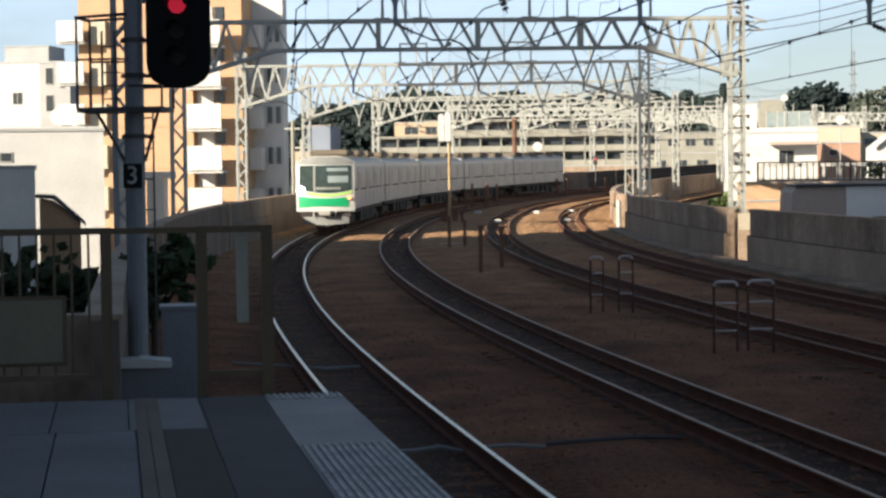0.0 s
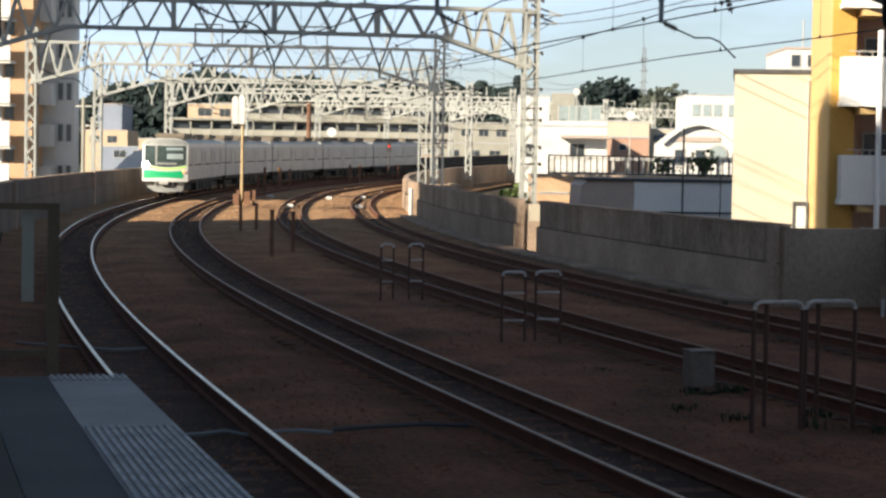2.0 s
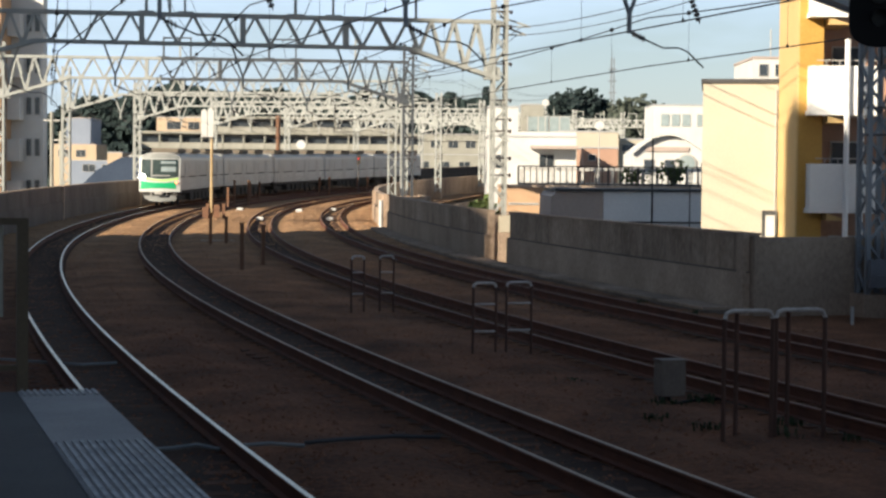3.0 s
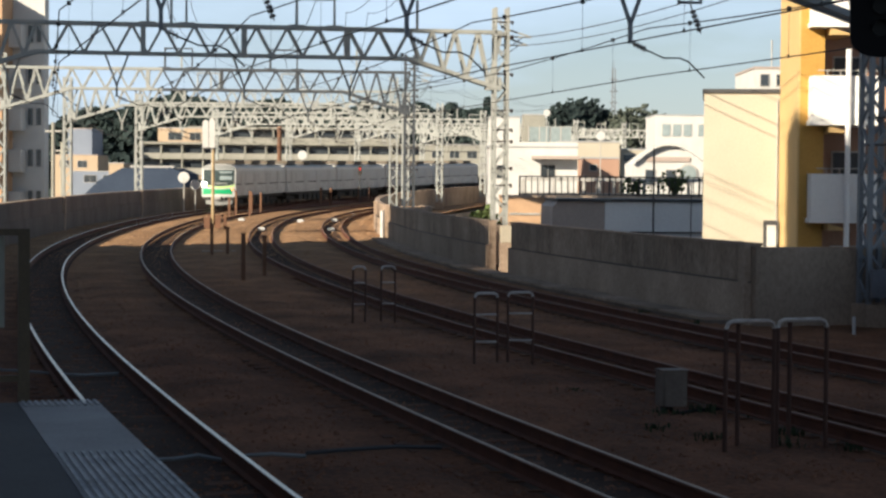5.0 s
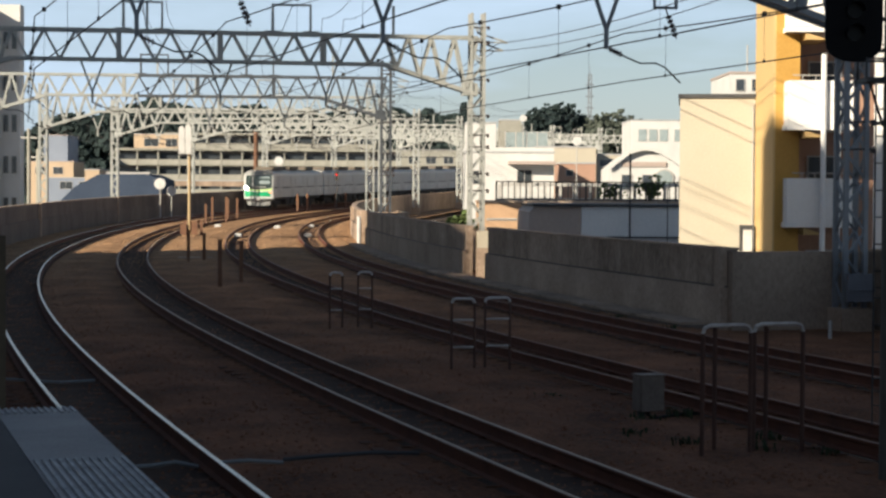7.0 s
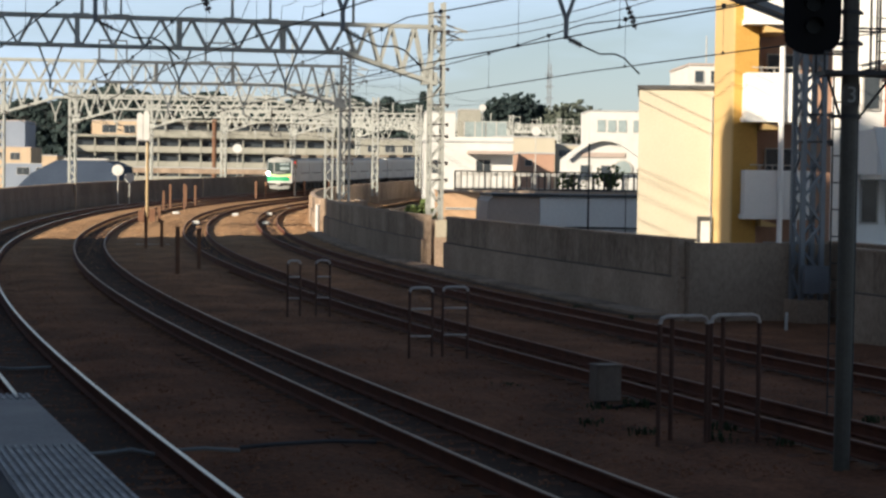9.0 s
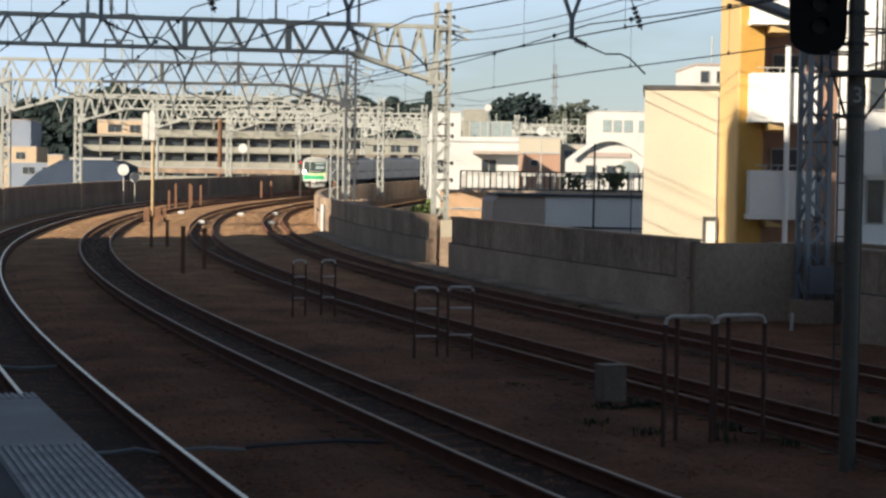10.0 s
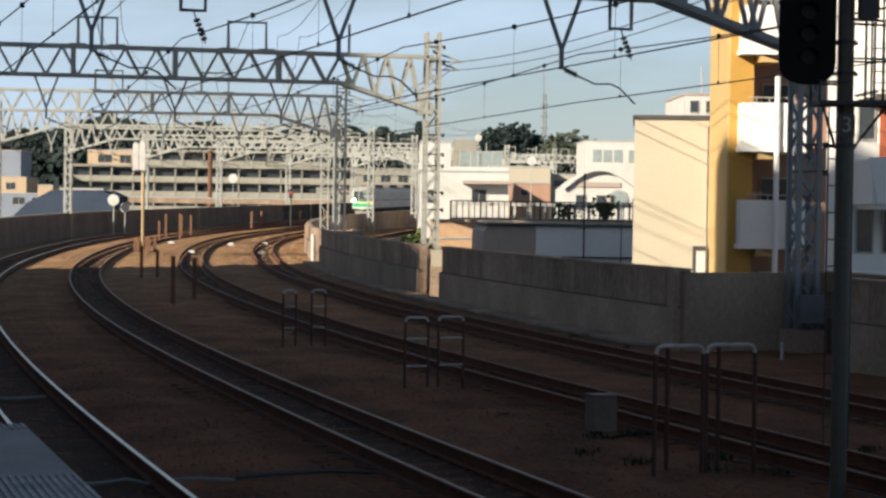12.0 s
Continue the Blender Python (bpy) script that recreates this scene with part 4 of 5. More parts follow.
def cable_trough(s0, s1):
    g = thing("cable_trough", "low concrete cable trough with lids along the parapet foot", "cable trough", kind="structure")
    part("channel", sweep(B(), sorted_outline(13.72, 14.40, -0.32, -0.10), list(np.arange(s0, s1, 2.0)) + [s1]), RUST_WALL, g)
    s, k = s0, 0
    while s < s1 - 0.5:
        lift = 0.006 * math.sin(k * 2.3)
        part("lid", sweep(B(), sorted_outline(13.70, 14.42, -0.097, -0.035 + lift), [s + 0.012, s + 0.988]), CONCRETE_DARK, g)
        s, k = s + 1.0, k + 1


cable_trough(23.4, 80.0)


def weed(s, o, h, seed):
    """A low tuft of narrow bent blades."""
    rr = random.Random(seed)
    bm = B()
    for k in range(26):
        a, lean = rr.uniform(0, 6.28), rr.uniform(0.2, 1.0) * h
        x, y = rr.gauss(0, 0.10), rr.gauss(0, 0.10)
        d = Vector((math.cos(a), math.sin(a), 0))
        e = Vector((-d.y, d.x, 0)) * 0.012
        p0, p1 = Vector((x, y, -0.02)), Vector((x, y, h * rr.uniform(0.5, 1.0))) + d * lean * 0.4
        p2 = p1 + d * lean * 0.5 - Vector((0, 0, h * 0.15))
        v = [bm.verts.new(q) for q in (p0 - e, p0 + e, p1 - e, p1 + e, p2)]
        bm.faces.new((v[0], v[1], v[3], v[2]))
        bm.faces.new((v[2], v[3], v[4]))
    solid("weed_tuft", bm, LEAF, "low dark green weed tuft growing in the ballast", "weed", along(s, o, -0.19), kind="stuff")


for k, (s, o, h) in enumerate(((7.7, 6.75, 0.16), (8.0, 7.45, 0.2), (7.3, 7.9, 0.15), (5.2, 6.3, 0.18), (4.6, 6.9, 0.2), (5.6, 7.5, 0.16), (4.2, 7.6, 0.14), (6.4, 6.1, 0.12), (5.9, 9.7, 0.15), (10.6, 6.5, 0.12), (23.2, 13.4, 0.2), (27.0, 13.5, 0.16), (48.6, 14.2, 0.3), (1.9, -2.2, 0.16), (3.6, -2.4, 0.14))):
    weed(s, o, 0.65 * h, 30 + k)


def cable(rows, label):
    bm = path_bar(B(), [at(s, o, h) for s, o, h in rows], 0.045)
    solid("track_cable", bm, CAR_GREY, label, "cable", group="track cables")


cable(((4.6, -1.4, -0.14), (4.88, 0.0, -0.15), (4.96, 0.27, -0.13), (4.85, 0.5, -0.17)), "pale cable lying across the sleepers")
cable(((4.82, 0.75, -0.13), (4.82, 1.03, -0.12), (4.78, 1.4, -0.15)), "pale cable end lying on the ballast")
cable(((15.1, -1.5, -0.14), (14.6, -0.83, -0.15), (13.95, -0.12, -0.15), (14.05, 0.4, -0.14)), "pale cable lying across the sleepers")
bm = path_bar(B(), [at(s, o, h) for s, o, h in ((4.78, 1.4, -0.12), (4.8, 1.76, -0.1), (5.02, 2.45, -0.11), (5.12, 3.0, -0.15))], 0.05)
solid("track_cable", bm, DARK_STEEL, "dark cable lying on the ballast", "cable", group="track cables")


# ---- the train, which draws away along track 1 ----
def car_outline():
    return [(-1.38, 1.1), (-1.40, 1.9), (-1.385, 3.05), (-1.30, 3.36), (-1.05, 3.53), (-0.5, 3.61), (0.5, 3.61), (1.05, 3.53), (1.30, 3.36), (1.385, 3.05), (1.40, 1.9), (1.38, 1.1)]


def train_car(with_cab):
    g = thing("train_car", "silver commuter train car with a white and green cab end" if with_cab else "silver commuter train car with sliding doors", "train", group="train cars")
    y0, y1 = -9.75, 9.85
    body = part("body", prism(B(), car_outline(), y0, y1), CAR_SIDE, g, "brushed aluminium body")
    part("roof", prism(B(), [(-1.07, 3.535), (-0.5, 3.615), (0.5, 3.615), (1.07, 3.535), (0.5, 3.65), (-0.5, 3.65)], y0 + 0.05, y1 - 0.05), CAR_ROOF, g)
    for x in (-1, 1):
        part("lower_panel", box(B(), x * 1.395 - 0.012, x * 1.395 + 0.012, y0 + 0.02, y1 - 0.02, 1.10, 1.94), CAR_PALE, g, "pale lower side panel")
        part("side_line", box(B(), x * 1.404 - 0.012, x * 1.404 + 0.012, y0 + 0.02, y1 - 0.02, 1.955, 2.04), CAR_DARK, g, "thin dark line along the side")
        part("cornice", box(B(), x * 1.36 - 0.03, x * 1.36 + 0.03, y0 + 0.02, y1 - 0.02, 3.12, 3.3), CAR_PALE, g, "pale upper band")
        for k in range(4):
            yc = -7.35 + 4.9 * k
            for d in (-0.33, 0.33):
                door = part("door_leaf", box(B(), x * 1.408 - 0.012, x * 1.408 + 0.012, yc + d - 0.32, yc + d + 0.32, 1.15, 3.05), CAR_SIDE, g)
                part("door_window", box(B(), x * 1.424 - 0.006, x * 1.424 + 0.006, yc + d - 0.21, yc + d + 0.21, 2.0, 2.85), CAR_GLASS, door)
            for d in (-0.68, 0.68):
                part("door_post", box(B(), x * 1.406 - 0.014, x * 1.406 + 0.014, yc + d - 0.03, yc + d + 0.03, 1.05, 3.08), CAR_SIDE, g)
        ribs = B()
        for k in range(24):
            yc = -9.4 + 0.82 * k
            box(ribs, x * 1.411 - 0.008, x * 1.411 + 0.008, yc - 0.05, yc + 0.05, 1.14, 1.90)
        tagged(part("panel_joints", ribs, CAR_GREY, g, "row of narrow grey joints in the lower panel"), kind="stuff")
        for yc in (-4.9, 0.0, 4.9):
            part("side_window", box(B(), x * 1.403 - 0.012, x * 1.403 + 0.012, yc - 1.35, yc + 1.35, 2.08, 2.85), CAR_GLASS, g)
    for yc in (-6.2, 0.0, 6.2):
        bm = box(B(), -0.95, 0.95, yc - 1.7, yc + 1.7, 3.64, 3.95)
        bmesh.ops.bevel(bm, geom=list(bm.edges), offset=0.08, segments=2, affect="EDGES")
        part("roof_unit", bm, ROOF_UNIT, g, "brown-grey air conditioning unit")
    part("gangway", box(B(), -1.33, 1.33, y1 + 0.003, y1 + 0.38, 1.15, 3.42), CAR_SIDE, g, "grey gangway bellows")
    part("underframe", box(B(), -1.25, 1.25, y0 + 0.3, y1 - 0.3, 0.86, 1.1), CAR_DARK, g)
    rr = random.Random(2)
    for k in range(5):
        yc = -3.6 + 1.8 * k
        part("equipment_box", box(B(), -1.2, 1.2, yc - rr.uniform(0.4, 0.75), yc + rr.uniform(0.4, 0.75), 0.35, 0.86), CAR_DARK, g)
    for yc in (-6.9, 6.9):
        bog = part("bogie", box(B(), -1.0, 1.0, yc - 1.5, yc + 1.5, 0.42, 0.72), CAR_DARK, g)
        for yw in (-1.05, 1.05):
            for x in (-0.55, 0.55):
                part("wheel", disc(B(), (x, yc + yw, 0.43), 0.43, 0.12, "X", 20), CAR_DARK, bog)
    if with_cab:
        # the cab end: a bowed face
        def bow(x, z):
            return y0 - 0.10 - 0.26 * (1 - (x / 1.4) ** 2) + 0.16 * max(0, z - 2.2) ** 1.3 * 0.6

        def skin(x0, x1, low, high, dy, thick=0.05, nx=14, nz=8):
            bm = B()
            grid = []
            for i in range(nx + 1):
                x = x0 + (x1 - x0) * i / nx
                zl, zh = low(x), high(x)
                grid.append([[bm.verts.new((x, bow(x, zl + (zh - zl) * j / nz) - dy + k * thick, zl + (zh - zl) * j / nz)) for j in range(nz + 1)] for k in (0, 1)])
            for i in range(nx):
                for j in range(nz):
                    bm.faces.new((grid[i][0][j], grid[i + 1][0][j], grid[i + 1][0][j + 1], grid[i][0][j + 1]))
                    bm.faces.new((grid[i][1][j], grid[i][1][j + 1], grid[i + 1][1][j + 1], grid[i + 1][1][j]))
            for i in range(nx):
                for j in (0, nz):
                    bm.faces.new((grid[i][0][j], grid[i][1][j], grid[i + 1][1][j], grid[i + 1][0][j]))
            for j in range(nz):
                for i in (0, nx):
                    bm.faces.new((grid[i][0][j], grid[i][0][j + 1], grid[i][1][j + 1], grid[i][1][j]))
            return bm

        def crown(x):
            return 3.60 - 0.26 * abs(x / 1.4) ** 4

        face = part("cab_face", skin(-1.4, 1.4, lambda x: 0.98, crown, 0.0, 0.42), CAR_FRONT, g, "white bowed cab face")
        part("roof_brow", skin(-1.36, 1.36, lambda x: 3.22, lambda x: crown(x) - 0.01, 0.015, 0.06), CAR_GREY, face, "grey roof brow")
        def smile(x):
            return 0.16 * ((x - 0.1) / 1.2) ** 2

        part("windscreen", skin(-1.24, 1.28, lambda x: 1.86 + smile(x), lambda x: 3.18, 0.02, 0.03), FRONT_GLASS, face, "wide dark cab window")
        part("blind_panel", skin(0.1, 1.1, lambda x: 2.90, lambda x: 3.06, 0.035, 0.02), PALE_GLASS, face, "pale destination blind")
        part("window_panel", skin(0.15, 1.12, lambda x: 2.36, lambda x: 2.68, 0.035, 0.02), PALE_GLASS, face, "pale reflecting pane")
        part("console", skin(-0.45, 0.75, lambda x: 2.02, lambda x: 2.14, 0.035, 0.02), CAR_GREY, face, "grey driver's console")
        part("window_post", skin(-0.56, -0.46, lambda x: 1.9, lambda x: 3.16, 0.035, 0.02), CAR_GREY, face)
        part("lime_stripe", skin(-1.3, 1.3, lambda x: 1.70 + smile(x), lambda x: 1.80 + smile(x), 0.02, 0.03), CAR_LIME, face, "lime curved stripe")
        part("green_stripe", skin(-1.3, 1.12, lambda x: 1.22 - 0.3 * smile(x), lambda x: 1.60 + 0.6 * smile(x), 0.02, 0.03), CAR_GREEN, face, "green band")
        for x, m, lb in ((-1.16, LAMP, "lit white lamp"), (1.16, TAIL, "small lit orange-red lamp")):
            r = 0.18 if x < 0 else 0.08
            z = 2.0 if x < 0 else 1.62
            part("lamp", disc(B(), (x, bow(x, z) - 0.05, z), r, 0.1), m, face, lb)
        part("skirt", skin(-1.08, 1.12, lambda x: 0.30 + 0.1 * abs(x / 1.1), lambda x: 0.72, -0.10, 0.08), CAR_GREY, g, "grey lower skirt")
        part("bumper_gap", box(B(), -1.2, 1.2, y0 - 0.12, y0 + 0.2, 0.7, 0.98), CAR_DARK, g)
        bm = box(B(), -0.3, 0.3, y0 - 0.62, y0 + 0.1, 0.78, 1.02)
        bmesh.ops.bevel(bm, geom=list(bm.edges), offset=0.05, segments=2, affect="EDGES")
        part("coupler", bm, CAR_ROOF, g, "grey tight-lock coupler")
        for x in (-0.55, 0.5):
            part("hose", bar(B(), (x, y0 - 0.3, 0.98), (x, y0 - 0.36, 0.72), 0.07, sides=8), CAR_ROOF, g)
    else:
        part("gangway", box(B(), -1.33, 1.33, y0 - 0.38, y0 - 0.003, 1.15, 3.42), CAR_SIDE, g, "grey gangway bellows")
    return g


CARS = [train_car(True)]
_mid = train_car(False)
CARS.append(_mid)
for k in range(2):
    CARS.append(copy_thing(_mid, Matrix.Identity(4)))
CARS.append(copy_thing(CARS[0], Matrix.Identity(4)))


# ---- town: buildings ----
def building(name, label, x0, x1, y0, depth, z1, wall, z0=-8.0, windows=(), roof=None, parapet=0.0, group="", pane=None, turn=0.0):
    """A block whose front stands at y0; windows are (x, z, width, height) on that front."""
    cx = (x0 + x1) / 2
    hw = (x1 - x0) / 2
    g = thing(name, label, "building", Matrix.Translation((cx, y0, 0)) @ Matrix.Rotation(radians(turn), 4, "Z"), group)
    part("wall", box(B(), -hw, hw, 0, depth, z0, z1), wall, g)
    part("roof", box(B(), -hw - 0.06, hw + 0.06, -0.06, depth, z1 + 0.003, z1 + 0.14), roof or GREY_WALL, g)
    if parapet:
        for a, b, c, d in ((-hw, hw, 0, 0.15), (-hw, -hw + 0.15, 0.153, depth), (hw - 0.15, hw, 0.153, depth)):
            part("parapet", box(B(), a, b, c, d, z1 + 0.143, z1 + 0.14 + parapet), wall, g)
    for wx, wz, ww, wh in windows:
        win = part("window", box(B(), wx - cx - ww / 2, wx - cx + ww / 2, -0.05, -0.003, wz - wh / 2, wz + wh / 2), FRAME, g)
        n = 2 if ww > 0.9 else 1
        for k in range(n):
            a = wx - cx - ww / 2 + 0.05 + k * (ww - 0.05) / n
            part("pane", box(B(), a, a + (ww - 0.05) / n - 0.05, -0.062, -0.052, wz - wh / 2 + 0.05, wz + wh / 2 - 0.05), pane or GLASS, win)
    return g


def railing(name, label, a, b, z0, h, gap=0.35, material=None, thick=0.05):
    a, b = Vector(a), Vector(b)
    g = thing(name, label, "railing")
    up = Vector((0, 0, 1))
    L = (b - a).length
    for z in (0.05, h):
        part("rail", bar(B(), a + up * (z0 + z), b + up * (z0 + z), thick * 1.3), material or DARK_RAIL, g)
    n = int(L / gap)
    for k in range(n + 1):
        p = a.lerp(b, k / n)
        part("baluster", bar(B(), p + up * z0, p + up * (z0 + h), thick * (2 if k % 5 == 0 else 1)), material or DARK_RAIL, g)
    return g


# cream block and ochre apartment house behind the east wall
g = building("cream_building", "tall blank cream rendered building wall", 8.55, 10.98, 63.0, 6.0, 5.9, CREAM, roof=DARK_STEEL, windows=(), turn=-8)
part("vent_box", box(B(), 0.75, 1.2, -0.35, -0.004, 0.4, 1.75), DARK_STEEL, g, "dark framed meter box")
part("vent_panel", box(B(), 0.86, 1.16, -0.37, -0.353, 0.6, 1.6), WHITE, g)
part("drainpipe", bar(B(), (1.16, -0.06, -8), (1.16, -0.06, 5.7), 0.05, sides=8), FRAME, g)


def ochre_house():
    g = thing("apartment_building", "ochre apartment building with white balconies", "building", Matrix.Translation((10.85, 59.9, 0)))
    part("stair_tower", box(B(), 0.20, 0.94, -0.3, 3.0, -8, 14), OCHRE, g, "deep ochre tiled tower")
    part("tower_side", box(B(), 0.14, 0.197, -0.297, 3.0, -8, 14), OCHRE_PALE, g, "pale ochre rendered side")
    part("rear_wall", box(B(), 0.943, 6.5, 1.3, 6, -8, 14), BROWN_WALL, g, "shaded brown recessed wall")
    for k, z in enumerate((-4.1, -1.1, 1.9, 4.9, 7.9, 10.9)):
        b = part("balcony", box(B(), 0.45, 2.05, -1.02, -0.92, z, z + 1.36), BRIGHT_WHITE, g, "white balcony front")
        part("side_panel", box(B(), 0.45, 0.53, -0.917, 0.3, z, z + 1.36), BRIGHT_WHITE, b)
        part("floor_slab", box(B(), 0.40, 2.6, -1.0, 1.29, z - 0.15, z - 0.004), BRIGHT_WHITE, b)
        part("top_rail", bar(B(), (0.6, -0.97, z + 1.52), (2.6, -0.97, z + 1.52), 0.04, sides=6), FRAME, b)
        for x in (0.9, 1.3):
            part("rail_stub", bar(B(), (x, -0.97, z + 1.36), (x, -0.97, z + 1.52), 0.03, sides=6), FRAME, b)
        b2 = part("balcony", box(B(), 2.06, 2.62, -1.0, -0.9, z, z + 1.36), BRIGHT_WHITE, g, "white balcony front")
        soff = B()
        prism(soff, [(0.99, z + 2.62), (1.7, z + 2.62), (0.99, z + 2.84)], -0.9, 1.2)
        part("bracket", soff, OCHRE_PALE, g)
        win = part("window", box(B(), 1.02, 1.22, 1.2, 1.297, z, z + 2.3), FRAME, g)
        part("pane", box(B(), 1.05, 1.19, 1.18, 1.197, z + 0.1, z + 2.2), PALE_GLASS, win)
        win = part("window", box(B(), 1.5, 2.5, 1.22, 1.297, z, z + 2.1), FRAME, g)
        part("pane", box(B(), 1.55, 2.45, 1.2, 1.217, z + 0.05, z + 2.05), GLASS, win)
    part("post", bar(B(), (1.52, -1.12, -8), (1.52, -1.12, 7.1), 0.17, sides=8), BRIGHT_WHITE, g, "white downpipe post")
    part("post", bar(B(), (2.0, -1.1, -8), (2.0, -1.1, 6.7), 0.12, sides=8), BRIGHT_WHITE, g, "white downpipe post")
    return g


ochre_house()
g = building("white_apartment", "white apartment building with sloped balcony fronts", 12.55, 17.95, 50.5, 2.5, 13.0, BRIGHT_WHITE, windows=((13.0, 2.4, 0.5, 1.2), (13.9, 2.4, 0.9, 1.2), (13.0, 5.4, 0.5, 1.2), (13.9, 5.4, 0.9, 1.2)))
for z in (-2.7, 0.2, 3.1, 6.0, 9.0):
    b = part("balcony", prism(B(), [(-2.75, z + 1.2), (-2.5, z), (2.7, z), (2.7, z + 1.2)], -2.3, -2.2), BRIGHT_WHITE, g, "white sloped balcony front")
    part("floor_slab", box(B(), -2.5, 2.7, -2.197, -0.004, z - 0.12, z - 0.002), BRIGHT_WHITE, b)
    part("return_panel", box(B(), -2.62, -2.52, -2.197, -0.004, z, z + 1.15), BRIGHT_WHITE, b)
part("shutter", box(B(), -1.9, -1.3, -0.08, -0.064, 3.6, 6.4), mat("red_brown_shutter", (0.40, 0.11, 0.05), None, 0.7), g, "red-brown shutter")

# roofs and houses past the east wall
g = thing("long_shed", "long low shed with grey and brown sheet cladding", "building", Matrix.Translation((0, 88, 0)))
part("wall", box(B(), 7.45, 13.5, 0, 10, -8, 2.15), GREY_SHEET, g, "grey sheet cladding")
part("wall", prism(B(), [(4.7, -8), (7.44, -8), (7.44, 2.15), (5.3, 2.15), (5.05, 1.9)], 0.05, 10), BROWN_SHEET, g, "brown sheet cladding")
part("roof_edge", box(B(), 5.2, 13.6, -0.12, 10, 2.155, 2.27), DARK_STEEL, g, "dark roof edge")
part("low_rail", box(B(), 8.6, 13.5, -0.2, -0.1, 0.72, 0.8), DARK_RAIL, g)
part("lamp_post", bar(B(), (9.6, -0.6, -8), (9.6, -0.6, 4.6), 0.09, sides=8), DARK_RAIL, g)
part("lamp_post", bar(B(), (11.35, -0.3, -8), (11.35, -0.3, 3.0), 0.05, sides=8), DARK_RAIL, g)
building("terrace_house", "tan house front below a roof terrace", 3.4, 16.4, 107.0, 8.0, 2.2, TAN, windows=((4.6, 1.3, 1.7, 0.12),), roof=CONCRETE)
railing("terrace_railing", "dark railing round the roof terrace", (4.3, 107.3, 0), (15.0, 107.3, 0), 2.35, 1.05, 0.33)
railing("terrace_screen", "pale posts and planters on the roof terrace", (4.6, 109.0, 0), (14.8, 109.0, 0), 2.35, 0.9, 0.8, FRAME, 0.14)
building("white_house", "white house with a balcony under a brown eave", 3.6, 10.5, 150.0, 9.0, 5.9, WHITE, windows=((8.2, 4.05, 1.2, 1.1), (4.2, 4.0, 1.0, 1.1)), parapet=0.3)
solid("eave", box(B(), 6.9, 10.6, 148.6, 149.99, 5.0, 5.25), BROWN_SHEET, "brown projecting eave over the balcony", "eave")
building("white_stair_tower", "white stair tower on a house roof", 3.9, 6.4, 161.0, 5.0, 8.6, WHITE)
building("olive_block", "olive grey block on a roof", 9.0, 11.4, 215.0, 6.0, 10.9, PALE)
building("grey_house", "grey house carrying a glazed roof screen", 7.5, 14.0, 201.0, 8.0, 7.0, GREY_WALL)
g = thing("roof_screen", "pale green glazed screen on a roof", "screen", Matrix.Translation((0, 201.0, 7.14)))
for k in range(4):
    x = 8.9 + k * 1.12
    part("screen_frame", box(B(), x, x + 0.1, 0, 0.1, 0, 2.1), FRAME, g)
    part("screen_pane", box(B(), x + 0.11, x + 1.1, 0.03, 0.07, 0.1, 2.0), PALE_GLASS, g)
building("brown_house", "brown rendered house with a small window", 12.5, 15.6, 170.0, 8.0, 5.4, BROWN_WALL, windows=((13.3, 4.6, 0.7, 0.6),))
building("cream_house", "cream house behind antennas", 11.2, 17.0, 185.0, 8.0, 7.2, CREAM)


def arch_house():
    g = thing("arched_house", "white house with a broad curved gable roof", "building", Matrix.Translation((16.4, 140, 0)))
    part("wall", box(B(), -2.4, 2.5, 0, 8, -8, 4.6), WHITE, g)
    arc = [(-2.4 + 4.9 * k / 12, 4.6 + 1.35 * math.sin(math.pi * k / 12)) for k in range(13)]
    part("gable", prism(B(), arc[::-1], 0.0, 8.0), WHITE, g)
    rim = [(x * 1.12, z + 0.26) for x, z in arc] + [(x * 1.12, z - 0.02) for x, z in arc[::-1]]
    part("curved_eave", prism(B(), rim, -0.5, -0.003), WHITE, g, "broad curved eave")
    part("shade_board", box(B(), -1.6, 1.6, -0.1, -0.004, 4.75, 5.1), BROWN_SHEET, g)
    win = part("round_window", disc(B(), (1.45, -0.06, 3.9), 0.72, 0.1, "Y", 20), FRAME, g)
    part("pane", disc(B(), (1.45, -0.13, 3.9), 0.6, 0.03, "Y", 20), PALE_GLASS, win)
    for x in (-1.3, 0.2):
        w = part("window", box(B(), x - 0.4, x + 0.4, -0.06, -0.003, 3.0, 4.2), FRAME, g)
        part("pane", box(B(), x - 0.34, x + 0.34, -0.08, -0.063, 3.06, 4.14), GLASS, w)


arch_house()
building("white_flats", "white flat-roofed block with a row of windows", 22.0, 28.5, 200.0, 9.0, 10.4, WHITE, windows=((23.2, 8.9, 0.9, 1.3), (24.3, 8.9, 0.9, 1.3), (25.4, 8.9, 0.9, 1.3), (26.9, 8.9, 0.8, 1.3)), pane=PALE_GLASS)
building("low_cream_house", "low cream house with a flat roof", 17.5, 23.0, 190.0, 8.0, 6.6, CREAM, windows=((19.0, 5.8, 2.4, 0.7),))
building("rooftop_house", "white rooftop house above the cream wall", 19.4, 24.0, 120.0, 8.0, 10.3, WHITE, windows=((20.0, 9.6, 0.6, 0.8), (21.0, 9.6, 0.6, 0.8)), roof=BROWN_SHEET)
solid("roof_antenna", path_bar(B(), [(20.6, 121, 10.4), (20.6, 121, 12.2)], 0.09), FRAME, "thin white roof antenna", "antenna")

